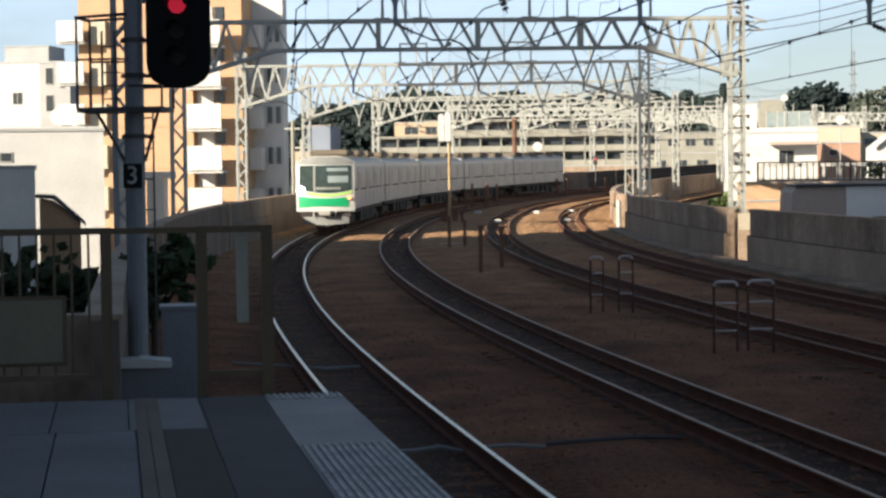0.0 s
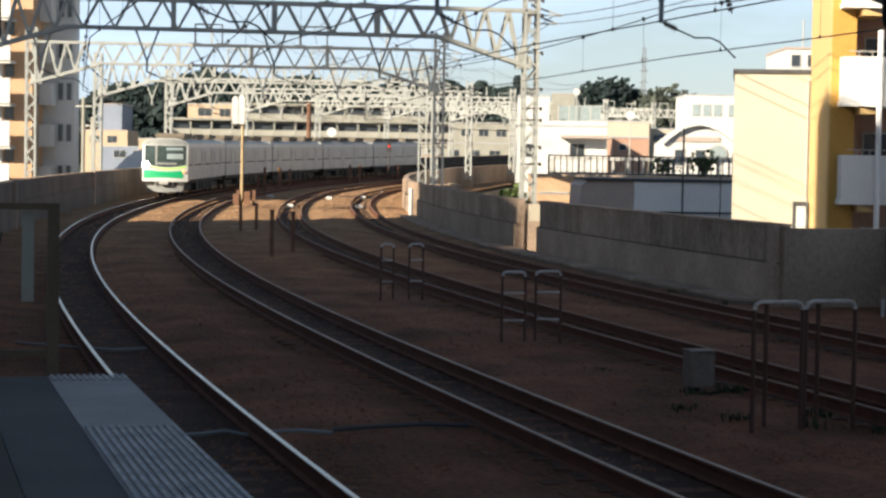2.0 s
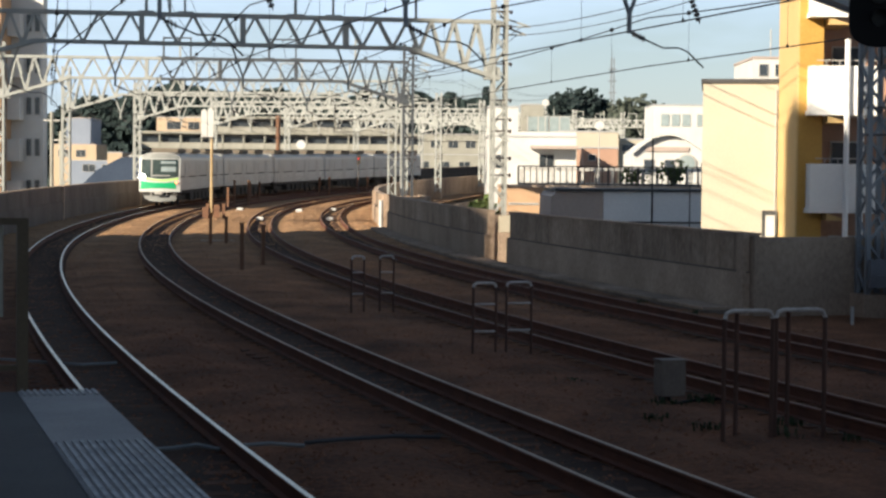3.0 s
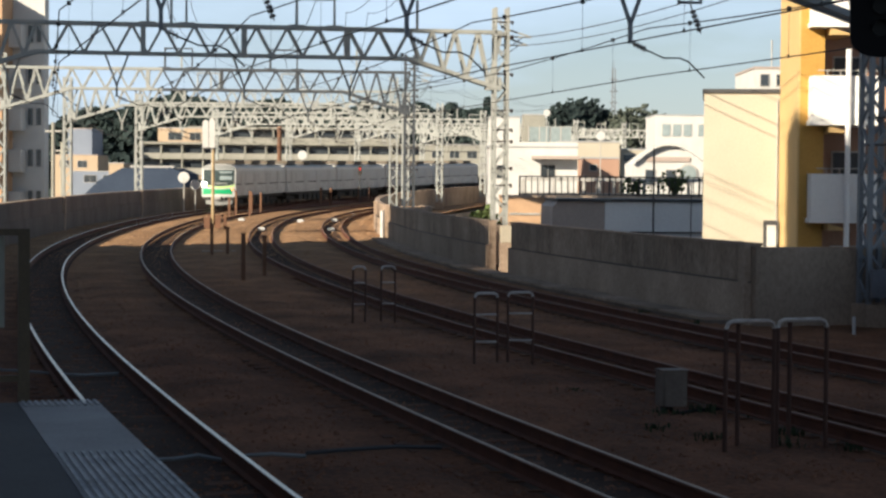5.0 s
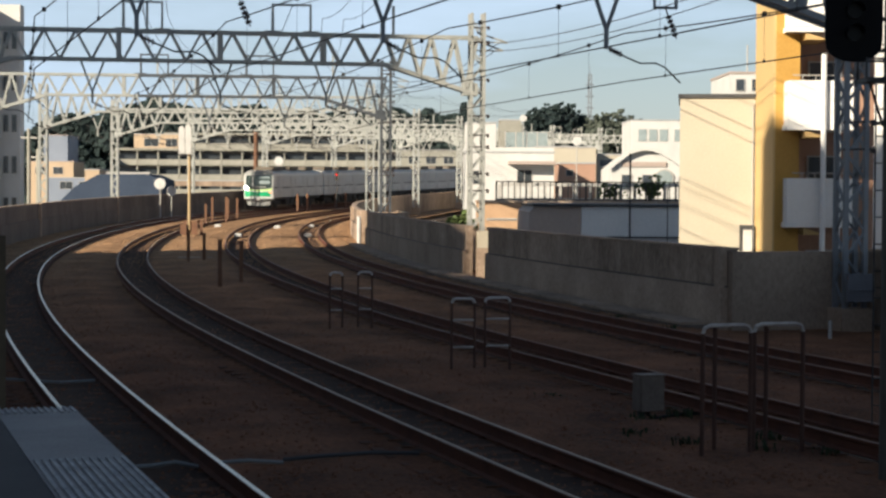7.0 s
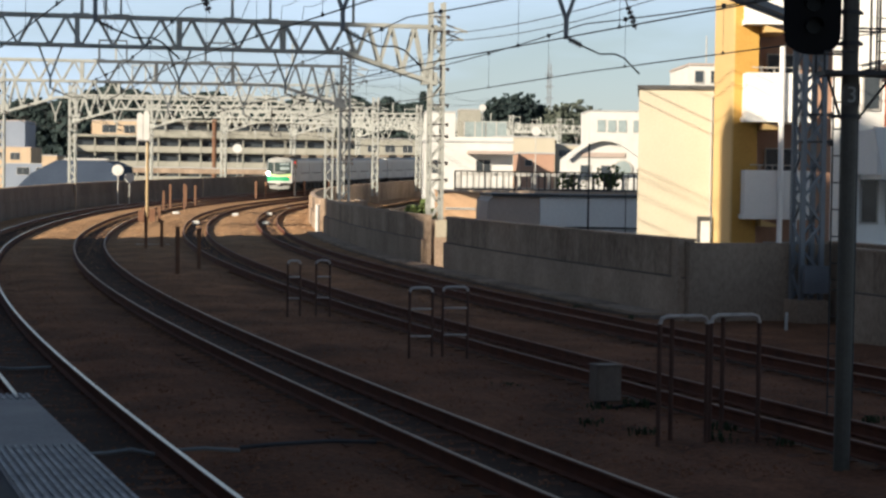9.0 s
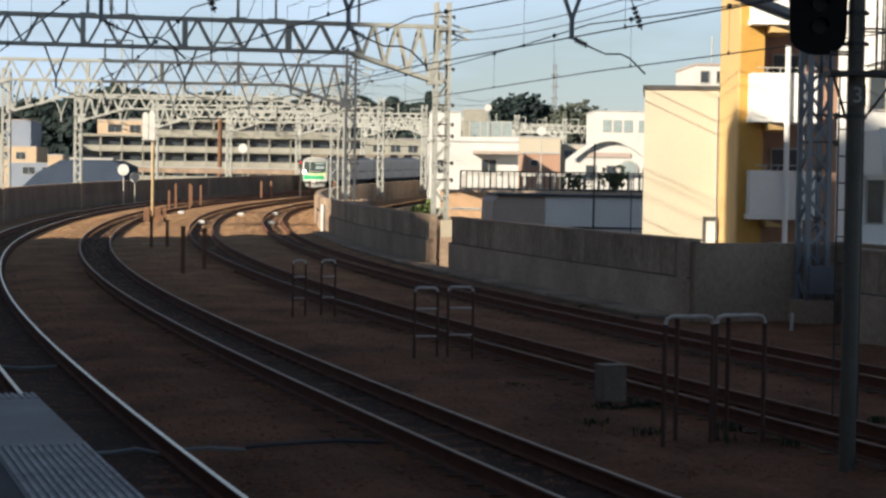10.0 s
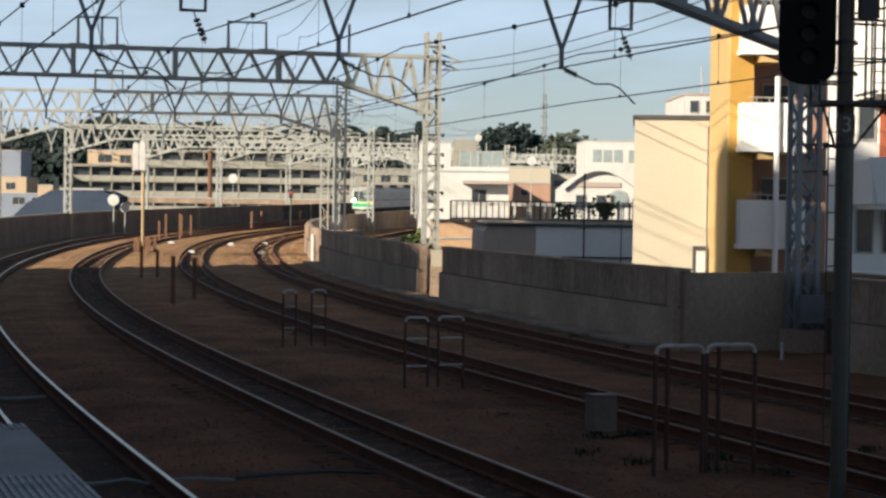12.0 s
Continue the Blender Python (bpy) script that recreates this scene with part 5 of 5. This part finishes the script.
def dish(x, y, z, r, base, label):
    g = thing("satellite_dish", label, "dish", Matrix.Translation((x, y, 0)))
    part("pole", bar(B(), (0, 0.2, base), (0, 0.2, z), 0.09, sides=8), FRAME, g)
    bowl = disc(B(), (0, 0, z), r, 0.12, "Y", 18)
    part("bowl", bowl, WHITE, g, "white round dish")
    part("feed_arm", bar(B(), (0, -0.05, z - r * 0.6), (0, -r * 0.8, z), 0.03, sides=6), FRAME, g)


# long apartment house in the distance
def long_flats(name, label, x0, x1, y, z0, storeys, wall, bay, turn=0.0):
    L = x1 - x0
    top = z0 + storeys * 2.55
    g = thing(name, label, "building", Matrix.Translation((x0, y, 0)) @ Matrix.Rotation(radians(turn), 4, "Z"))
    # wall darker than the fronts: the balconies' shade is put into its colour
    part("wall", box(B(), 0, L, 1.4, 11, -8, top), RECESS, g, "recessed wall with shade in its colour")
    part("roof", box(B(), -0.2, L + 0.2, -0.1, 11.2, top + 0.003, top + 0.4), wall, g)
    n = max(1, int(L / bay))
    w = L / n
    front = to_mesh(box(B(), 0.04, w - 0.04, 0, 0.15, 0, 1.05), "balcony", wall)
    fin = to_mesh(box(B(), -0.12, 0.12, 0.153, 1.39, 0, 2.5), "fin", wall)
    glass = to_mesh(box(B(), -0.9, 0.9, 1.33, 1.395, 0, 2.0), "glass", GLASS)
    for k in range(storeys):
        z = z0 + k * 2.55
        for i in range(n):
            share("balcony", front, g, Matrix.Translation((i * w, 0, z)))
            share("window", glass, g, Matrix.Translation((i * w + w * 0.32, 0, z + 0.1)))
            share("window", glass, g, Matrix.Translation((i * w + w * 0.76, 0, z + 0.1)))
        for i in range(n + 1):
            share("fin", fin, g, Matrix.Translation((i * w, 0, z)))
    return g


long_flats("long_apartments", "long pale apartment block with rows of balconies", -52.0, 2.0, 330.0, -3.0, 5, PALE, 3.4)
long_flats("upper_apartments", "pale apartment block on the slope behind", -46.5, -8.0, 352.0, 8.0, 2, PALE, 3.6)
building("tan_flats", "tan end block of the apartments", -49.5, -41.0, 334.0, 8.0, 12.6, PALE_TAN, windows=((-46.5, 11.2, 2.5, 1.4), (-43.0, 11.2, 2.0, 1.4)))
building("row_houses", "row of pale houses below the hill", -58.0, -46.0, 300.0, 10.0, 4.7, BLUE_WALL, windows=((-55, 3.6, 2, 1.2), (-52, 3.6, 2, 1.2), (-49, 3.6, 2, 1.2)))
building("white_row", "low tan house in the distance", -63.0, -56.0, 312.0, 10.0, 7.4, PALE_TAN, windows=((-61.4, 6.0, 1.6, 1.2), (-58.5, 6.0, 1.6, 1.2)), roof=BROWN_SHEET)
building("blue_house", "blue-grey house in the distance", -62.4, -58.4, 320.0, 10.0, 11.9, BLUE_WALL, roof=BROWN_SHEET)
g = thing("blue_roofed_shed", "large shed with a blue-grey curved roof", "building", Matrix.Translation((-39, 240, 0)))
part("roof", prism(B(), [(-6.2, -8), (6.6, -8), (6.6, 4.2), (5.0, 4.9), (-1.0, 4.8), (-4.0, 3.2), (-6.2, 1.0)], 0, 14), BLUE_SHEET, g)
part("ridge_vent", box(B(), -0.5, 5.0, 3, 4, 4.9, 5.15), FRAME, g)
building("road_bridge", "pale concrete road bridge beyond the curve", -34.0, -4.0, 268.0, 6.0, 4.2, CONCRETE_DARK, z0=3.5, roof=GREY_WALL)
building("beige_wall_building", "beige building beyond the far curve", -9.0, 22.0, 300.0, 9.0, 6.2, PALE, windows=tuple((-6 + 3.2 * k, 4.6, 1.8, 1.2) for k in range(8)))
building("beige_upper_building", "beige terrace of flats beyond the far curve", -3.0, 21.0, 318.0, 9.0, 9.8, PALE, windows=tuple((-1 + 2.9 * k, 8.2, 1.7, 1.3) for k in range(8)))
building("far_house", "small brown-grey house beyond the train", -45.5, -43.5, 262.0, 8.0, 5.6, PALE_TAN)

dish(-20.2, 150.0, 3.33, 0.44, -8, "white round dish on a pole beyond the parapet")
dish(-19.45, 151.0, 2.76, 0.38, -8, "small white dish on a pole beyond the parapet")
dish(-21.2, 290.0, 7.4, 0.7, -8, "white dish in front of the long flats")
dish(10.8, 200.5, 10.6, 0.36, 6.9, "white dish on the grey house roof")
dish(-58.2, 176.0, 9.05, 0.75, -8, "white dish beside the grey flats")
dish(-46.0, 143.2, 7.8, 0.67, -8, "white dish on a tall pole")
dish(13.6, 166.0, 7.3, 0.4, -8, "small white dish among the houses")
for x, y, z in ((-24.31, 120.0, 6.57), (-24.14, 122.0, 5.39)):
    g = thing("concrete_pole", "pale tapering concrete pole beyond the parapet", "pole", Matrix.Translation((x, y, 0)))
    part("shaft", bar(B(), (0, 0, -8), (0, 0, z), 0.24, sides=10), PALE, g)
    part("crossarm", box(B(), -0.5, 0.5, -0.05, 0.05, z - 0.6, z - 0.5), FRAME, g)


def far_signal(x, y, z, glow, label):
    g = thing("railway_signal", label, "railway signal", Matrix.Translation((x, y, 0)))
    part("post", bar(B(), (0, 0.15, -1.0), (0, 0.15, z + 0.5), 0.12, sides=8), DARK_STEEL, g)
    head = part("head", box(B(), -0.19, 0.19, -0.08, 0.08, z - 0.45, z + 0.45), CAR_DARK, g, "black signal head")
    part("lens", disc(B(), (0, -0.11, z + 0.1), 0.085, 0.05), glow, head, "lit lens")


far_signal(-8.18, 190.0, 4.37, RED_LAMP, "far signal post showing a red light")
g = thing("brown_pole", "tall brown pole before the long flats", "pole", Matrix.Translation((-25.5, 300, 0)))
part("shaft", bar(B(), (0, 0, -8), (0, 0, 11.8), 0.7, sides=10), STAKE, g)
part("cap", bar(B(), (0, 0, 11.8), (0, 0, 12.0), 0.9, sides=10), BROWN_WALL, g)

# tan apartment tower on the west side
def tan_tower():
    g = thing("apartment_tower", "tan brick apartment tower with white balcony stacks", "building", Matrix.Translation((-51.6, 162.0, -0.546)) @ Matrix.Scale(1.2, 4))
    part("wall", box(B(), 0, 4.6, 0, 4.5, -8, 16.1), TAN, g, "tan brick tile wall")
    part("wall", box(B(), 4.603, 8.4, 0, 4.5, -8, 16.1), TAN, g, "tan brick tile wall")
    part("wall", box(B(), 8.403, 11.9, 0.6, 5.5, -8, 16.1), TAN, g, "tan brick tile wall")
    part("side_wall", box(B(), 11.903, 14.2, 4.0, 5.5, -8, 16.1), WHITE, g, "pale shaded side wall")
    for k in range(7):
        z = -5.0 + 2.98 * k
        b = part("balcony", box(B(), -1.2, 0.75, -1.3, -1.15, z, z + 1.5), WHITE, g, "white balcony front")
        part("slab", box(B(), -1.2, 0.75, -1.147, -0.004, z - 0.15, z), WHITE, b)
        part("bay_panel", box(B(), 0.95, 2.15, -0.5, -0.003, z - 0.2, z + 1.5), CREAM, g, "cream bay panel")
        b = part("balcony", box(B(), 8.2, 10.75, -1.3, -1.15, z - 0.4, z + 1.35), WHITE, g, "white balcony front")
        part("slab", box(B(), 8.2, 10.75, -1.147, 0.59, z - 0.6, z - 0.404), WHITE, b)
        win = part("window", box(B(), 8.6, 9.8, 0.5, 0.597, z + 1.4, z + 2.4), WHITE, g)
        part("pane", box(B(), 9.95, 10.6, 0.5, 0.597, z + 1.5, z + 2.4), GLASS, g)
        b = part("end_balcony", box(B(), 11.95, 12.85, 2.4, 3.99, z - 0.4, z + 1.2), WHITE, g, "white end balcony")
        for x in (13.2, 13.8):
            w = part("window", box(B(), x - 0.2, x + 0.2, 3.93, 3.997, z, z + 1.3), FRAME, g)
            part("pane", box(B(), x - 0.16, x + 0.16, 3.91, 3.927, z + 0.05, z + 1.25), GLASS, w)
        part("string_course", box(B(), 0.76, 8.0, -0.06, -0.003, z - 0.2, z - 0.12), TAN, g)


tan_tower()
building("white_block", "bright white windowless building", -36.5, -29.2, 95.0, 10.0, 5.4, WHITE, windows=((-33.7, 3.2, 0.5, 0.9), (-34.4, 4.1, 1.2, 0.5)), parapet=0.1, turn=17)
building("grey_annex", "grey annex beside the white building", -29.4, -28.4, 98.0, 5.0, 4.9, GREY_WALL, windows=((-28.9, 3.2, 0.7, 1.6),), pane=PALE_GLASS, turn=16)
building("grey_white_flats", "pale grey apartment block", -68.0, -58.9, 180.0, 12.0, 14.4, WHITE, windows=((-63.5, 11.0, 1.0, 1.2),))
building("grey_stair_block", "grey block with narrow windows", -60.6, -57.6, 178.0, 1.9, 14.2, GREY_WALL, windows=((-59.6, 13.0, 0.8, 1.6), (-59.6, 10.4, 0.8, 1.6), (-58.3, 13.0, 0.5, 2.4)))
building("roof_house", "small grey roof house", -66.5, -62.0, 185.0, 5.0, 16.3, GREY_WALL)
building("grey_low_house", "grey low house wall near the line", -28.5, -24.2, 70.0, 6.0, 3.3, WHITE, turn=19)
g = thing("gabled_house", "small tan gabled house with a dark roof", "building", Matrix.Translation((-25.4, 76, 0)) @ Matrix.Rotation(radians(18), 4, "Z"))
part("wall", prism(B(), [(-0.55, -8), (1.1, -8), (1.1, 1.1), (0.0, 2.0), (-0.55, 2.1)], 0, 5), TAN, g)
part("roof", prism(B(), [(-0.7, 2.15), (0.0, 2.1), (1.3, 0.98), (1.3, 1.1), (0.05, 2.25), (-0.7, 2.3)], -0.3, 5), DARK_STEEL, g)
g = thing("white_pier", "white flared pier with a flat cap", "pier", Matrix.Translation((-27.6, 100.0, 0)))
part("shaft", box(B(), -0.52, 0.42, -0.4, 0.4, -8, 2.9), WHITE, g)
part("cap", box(B(), -0.9, 0.85, -0.5, 0.5, 2.903, 3.3), WHITE, g)

# plain unseen blocks added behind the platform, keeping low sun off the near tracks
building("shade_block_tall", "unseen tall block added to shade the near tracks", -34.0, -30.0, -70.0, 80.0, 28.6, GREY_WALL)
building("shade_block_mid", "unseen middle block added to shade the ochre building", -31.2, -30.0, 10.05, 10.72, 28.0, GREY_WALL)
building("shade_block_low", "unseen lower block added to shade the parapet", -34.0, -30.0, 20.8, 7.8, 21.2, GREY_WALL)
building("sun_block_tall", "unseen tall block added to shade gantry and tracks", -48.2, -46.0, 26.0, 26.5, 40.0, GREY_WALL)
building("sun_block_mid", "unseen middle block added to trim the shade", -48.2, -46.0, 18.6, 7.3, 28.2, GREY_WALL)
building("sun_block_low", "unseen low block added to trim the shade", -48.2, -46.0, 11.6, 6.9, 26.6, GREY_WALL)
# unseen slab and piers added to cut sky light on the near tracks
building("sky_block", "unseen slab added over the tracks to cut sky light", -29.0, 19.0, -70.0, 65.0, 8.6, GREY_WALL, z0=6.8)
building("sky_block_pier", "unseen grey pier added under the slab", -13.0, -11.5, -8.0, 2.0, 6.78, GREY_WALL)
building("sky_block_pier", "unseen grey pier added under the slab", 18.2, 19.4, -8.0, 2.0, 6.78, GREY_WALL)


# ---- trees and hills ----
def clump(bm, c, r, rr):
    """A small ragged leaf clump: a few crossed leaf blades."""
    for _ in range(3):
        d = Vector((rr.gauss(0, 1), rr.gauss(0, 1), rr.gauss(0, 1))).normalized()
        e = d.orthogonal().normalized()
        f = d.cross(e)
        a = rr.uniform(0.6, 1.2) * r
        q = [c + e * a, c + f * a * 0.7, c - e * a, c - f * a * 0.7]
        t = c + d * a * 0.55
        v = [bm.verts.new(p) for p in q]
        w = bm.verts.new(t)
        for i in range(4):
            bm.faces.new((v[i], v[(i + 1) % 4], w))


def tree(x, y, z0, h, w, leaf, label, seed, n=420, cone=False, size=0.055):
    rr = random.Random(seed)
    g = thing("tree", label, "tree", Matrix.Translation((x, y, z0)))
    tk = B()
    bar(tk, (0, 0, -1), (0.02 * h, 0, h * 0.45), h * 0.045, sides=8)
    for k in range(6):
        a = rr.uniform(0, 6.28)
        bar(tk, (0, 0, h * rr.uniform(0.25, 0.45)), (math.cos(a) * w * 0.3, math.sin(a) * w * 0.3, h * rr.uniform(0.5, 0.8)), h * 0.018, sides=6)
    part("trunk", tk, BARK, g)
    cr = B()
    lobes = [(rr.uniform(-0.3, 0.3) * w, rr.uniform(-0.3, 0.3) * w, rr.uniform(0.45, 0.8) * h, rr.uniform(0.2, 0.32) * w) for _ in range(9)]
    for k in range(n):
        if cone:
            f = rr.random() ** 0.7
            rad = w / 2 * (1 - f) * rr.uniform(0.5, 1.05)
            a = rr.uniform(0, 6.28)
            c = Vector((rad * math.cos(a), rad * math.sin(a), h * (0.12 + 0.88 * f)))
        else:
            lx, ly, lz, lr = rr.choice(lobes)
            d = Vector((rr.gauss(0, 1), rr.gauss(0, 1), rr.gauss(0, 1))).normalized() * lr * rr.uniform(0.55, 1.1)
            c = Vector((lx, ly, lz)) + d
        clump(cr, c, h * size * rr.uniform(0.7, 1.4), rr)
    part("crown", cr, leaf, g, "uneven leafy crown")
    return g


def woods(name, label, x0, x1, y, z0, crest, n, size, leaf, seed, depth=25):
    rr = random.Random(seed)
    bm = B()
    for k in range(n):
        x = rr.uniform(x0, x1)
        t = crest(x) + 1.2 * noise.noise((x * 0.16, 3.1, seed)) * size
        f = rr.random() ** 0.5
        clump(bm, Vector((x, y + rr.uniform(0, depth) * (1 - f) - 6 * (1 - f), z0 + (t - z0) * f)), size * rr.uniform(0.6, 1.4), rr)
    solid(name, bm, leaf, label, "trees", kind="stuff")
    bm = B()
    n = 30
    prism(bm, [(x0, -8)] + [(x1, -8)] + [(x1 + (x0 - x1) * k / n, crest(x1 + (x0 - x1) * k / n) - size * 0.75) for k in range(n + 1)], y + 3, y + depth + 20)
    solid("hillside", bm, leaf, "dark wooded hillside", "hill", kind="structure")


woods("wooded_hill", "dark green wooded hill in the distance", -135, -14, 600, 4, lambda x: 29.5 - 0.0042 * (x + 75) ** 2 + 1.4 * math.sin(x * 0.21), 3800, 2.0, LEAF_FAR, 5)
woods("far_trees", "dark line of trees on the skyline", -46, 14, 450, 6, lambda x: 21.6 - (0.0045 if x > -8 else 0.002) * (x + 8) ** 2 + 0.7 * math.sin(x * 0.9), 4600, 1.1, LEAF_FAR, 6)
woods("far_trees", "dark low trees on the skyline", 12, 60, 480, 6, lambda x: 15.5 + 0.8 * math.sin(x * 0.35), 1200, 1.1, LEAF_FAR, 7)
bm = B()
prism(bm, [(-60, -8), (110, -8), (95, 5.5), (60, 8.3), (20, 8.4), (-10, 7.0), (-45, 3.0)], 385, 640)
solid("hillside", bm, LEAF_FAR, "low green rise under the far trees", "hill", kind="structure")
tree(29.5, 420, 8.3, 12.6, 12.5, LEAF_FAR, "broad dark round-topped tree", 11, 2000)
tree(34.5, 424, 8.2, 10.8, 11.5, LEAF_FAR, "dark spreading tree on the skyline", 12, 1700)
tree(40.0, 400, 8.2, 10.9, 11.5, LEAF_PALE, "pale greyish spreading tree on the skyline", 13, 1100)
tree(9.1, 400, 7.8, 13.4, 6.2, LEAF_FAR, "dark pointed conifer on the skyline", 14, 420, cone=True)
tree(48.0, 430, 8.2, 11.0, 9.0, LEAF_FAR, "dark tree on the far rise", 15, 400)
tree(12.9, 107.9, 2.2, 1.5, 1.9, LEAF_LIT, "green potted shrub on the terrace", 16, 160, size=0.08)
tree(10.9, 107.9, 2.2, 1.1, 1.5, LEAF_LIT, "green potted shrub on the terrace", 17, 120, size=0.09)
tree(-8.6, 24.5, 0.0, 2.0, 2.2, LEAF, "dark green shrub behind the fence", 18, 420, size=0.06)
tree(-7.3, 26.0, 0.0, 2.2, 1.4, LEAF, "thin dark shrub behind the fence", 19, 160, size=0.07)
tree(3.2, 112, -2.5, 4.2, 3.0, LEAF_LIT, "green tree beside the wall", 20, 260, size=0.07)


def radio_mast():
    g = thing("radio_mast", "slim lattice radio mast on the skyline", "mast", Matrix.Translation((44.2, 500, 0)))
    part("lower_mast", lattice(B(), 0, 5, 20, 1.5, 1.6, 0.3, 0.2), NEAR_STEEL, g)
    part("upper_mast", lattice(B(), 0, 20, 34, 0.8, 1.2, 0.2, 0.14), NEAR_STEEL, g)
    part("spike", bar(B(), (0, 0, 34), (0, 0, 36), 0.14, sides=6), NEAR_STEEL, g)
    for z in (22, 25, 28, 31):
        part("antenna_ring", box(B(), -1.1, 1.1, -0.5, 0.5, z, z + 0.25), NEAR_STEEL, g)


radio_mast()

# sleepers, nearest ones singly
SLEEPER_MESH = to_mesh(box(B(), -1.0, 1.0, -0.115, 0.115, -0.10, 0.0), "sleeper", SLEEPER)
CLIP_MESH = to_mesh(box(B(), -0.085, 0.085, -0.035, 0.035, 0.0, 0.02), "rail_clip", SLEEPER)
for tr, c in zip(track_things, TRACKS):
    for k in range(70):
        s = 1.0 + k * 0.62
        sl = share("sleeper", SLEEPER_MESH, tr, along(s, c, -0.199))
        for dx in (-0.565, 0.565):
            share("rail_clip", CLIP_MESH, sl, Matrix.Translation((dx, 0, 0)))


# ---- what moves: the train ----
def car_pose(s):
    a, b = at(s - 6.9), at(s + 6.9)
    d = b - a
    return Matrix.Translation((a + b) / 2 + Vector((0, 0, 0.02))) @ Matrix.Rotation(math.atan2(-d.x, d.y), 4, "Z") @ Matrix.Rotation(math.atan2(d.z, math.hypot(d.x, d.y)), 4, "X")


# how far the train runs ahead of an even 12.5 m/s
AHEAD_T = [0.0, 1.0, 2.5, 4.5, 6.5, 8.5, 12.0]
AHEAD_S = [0.0, 1.0, 2.1, 1.9, 1.5, 0.9, 0.0]


def motions():
    for k, car in enumerate(CARS):
        walk(car, [(t * 0.5, car_pose(87.1 + 12.5 * t * 0.5 + float(np.interp(t * 0.5, AHEAD_T, AHEAD_S)) + 20.4 * k) @ Matrix.Rotation(math.pi if k == 4 else 0.0, 4, "Z")) for t in range(25)])


motions()
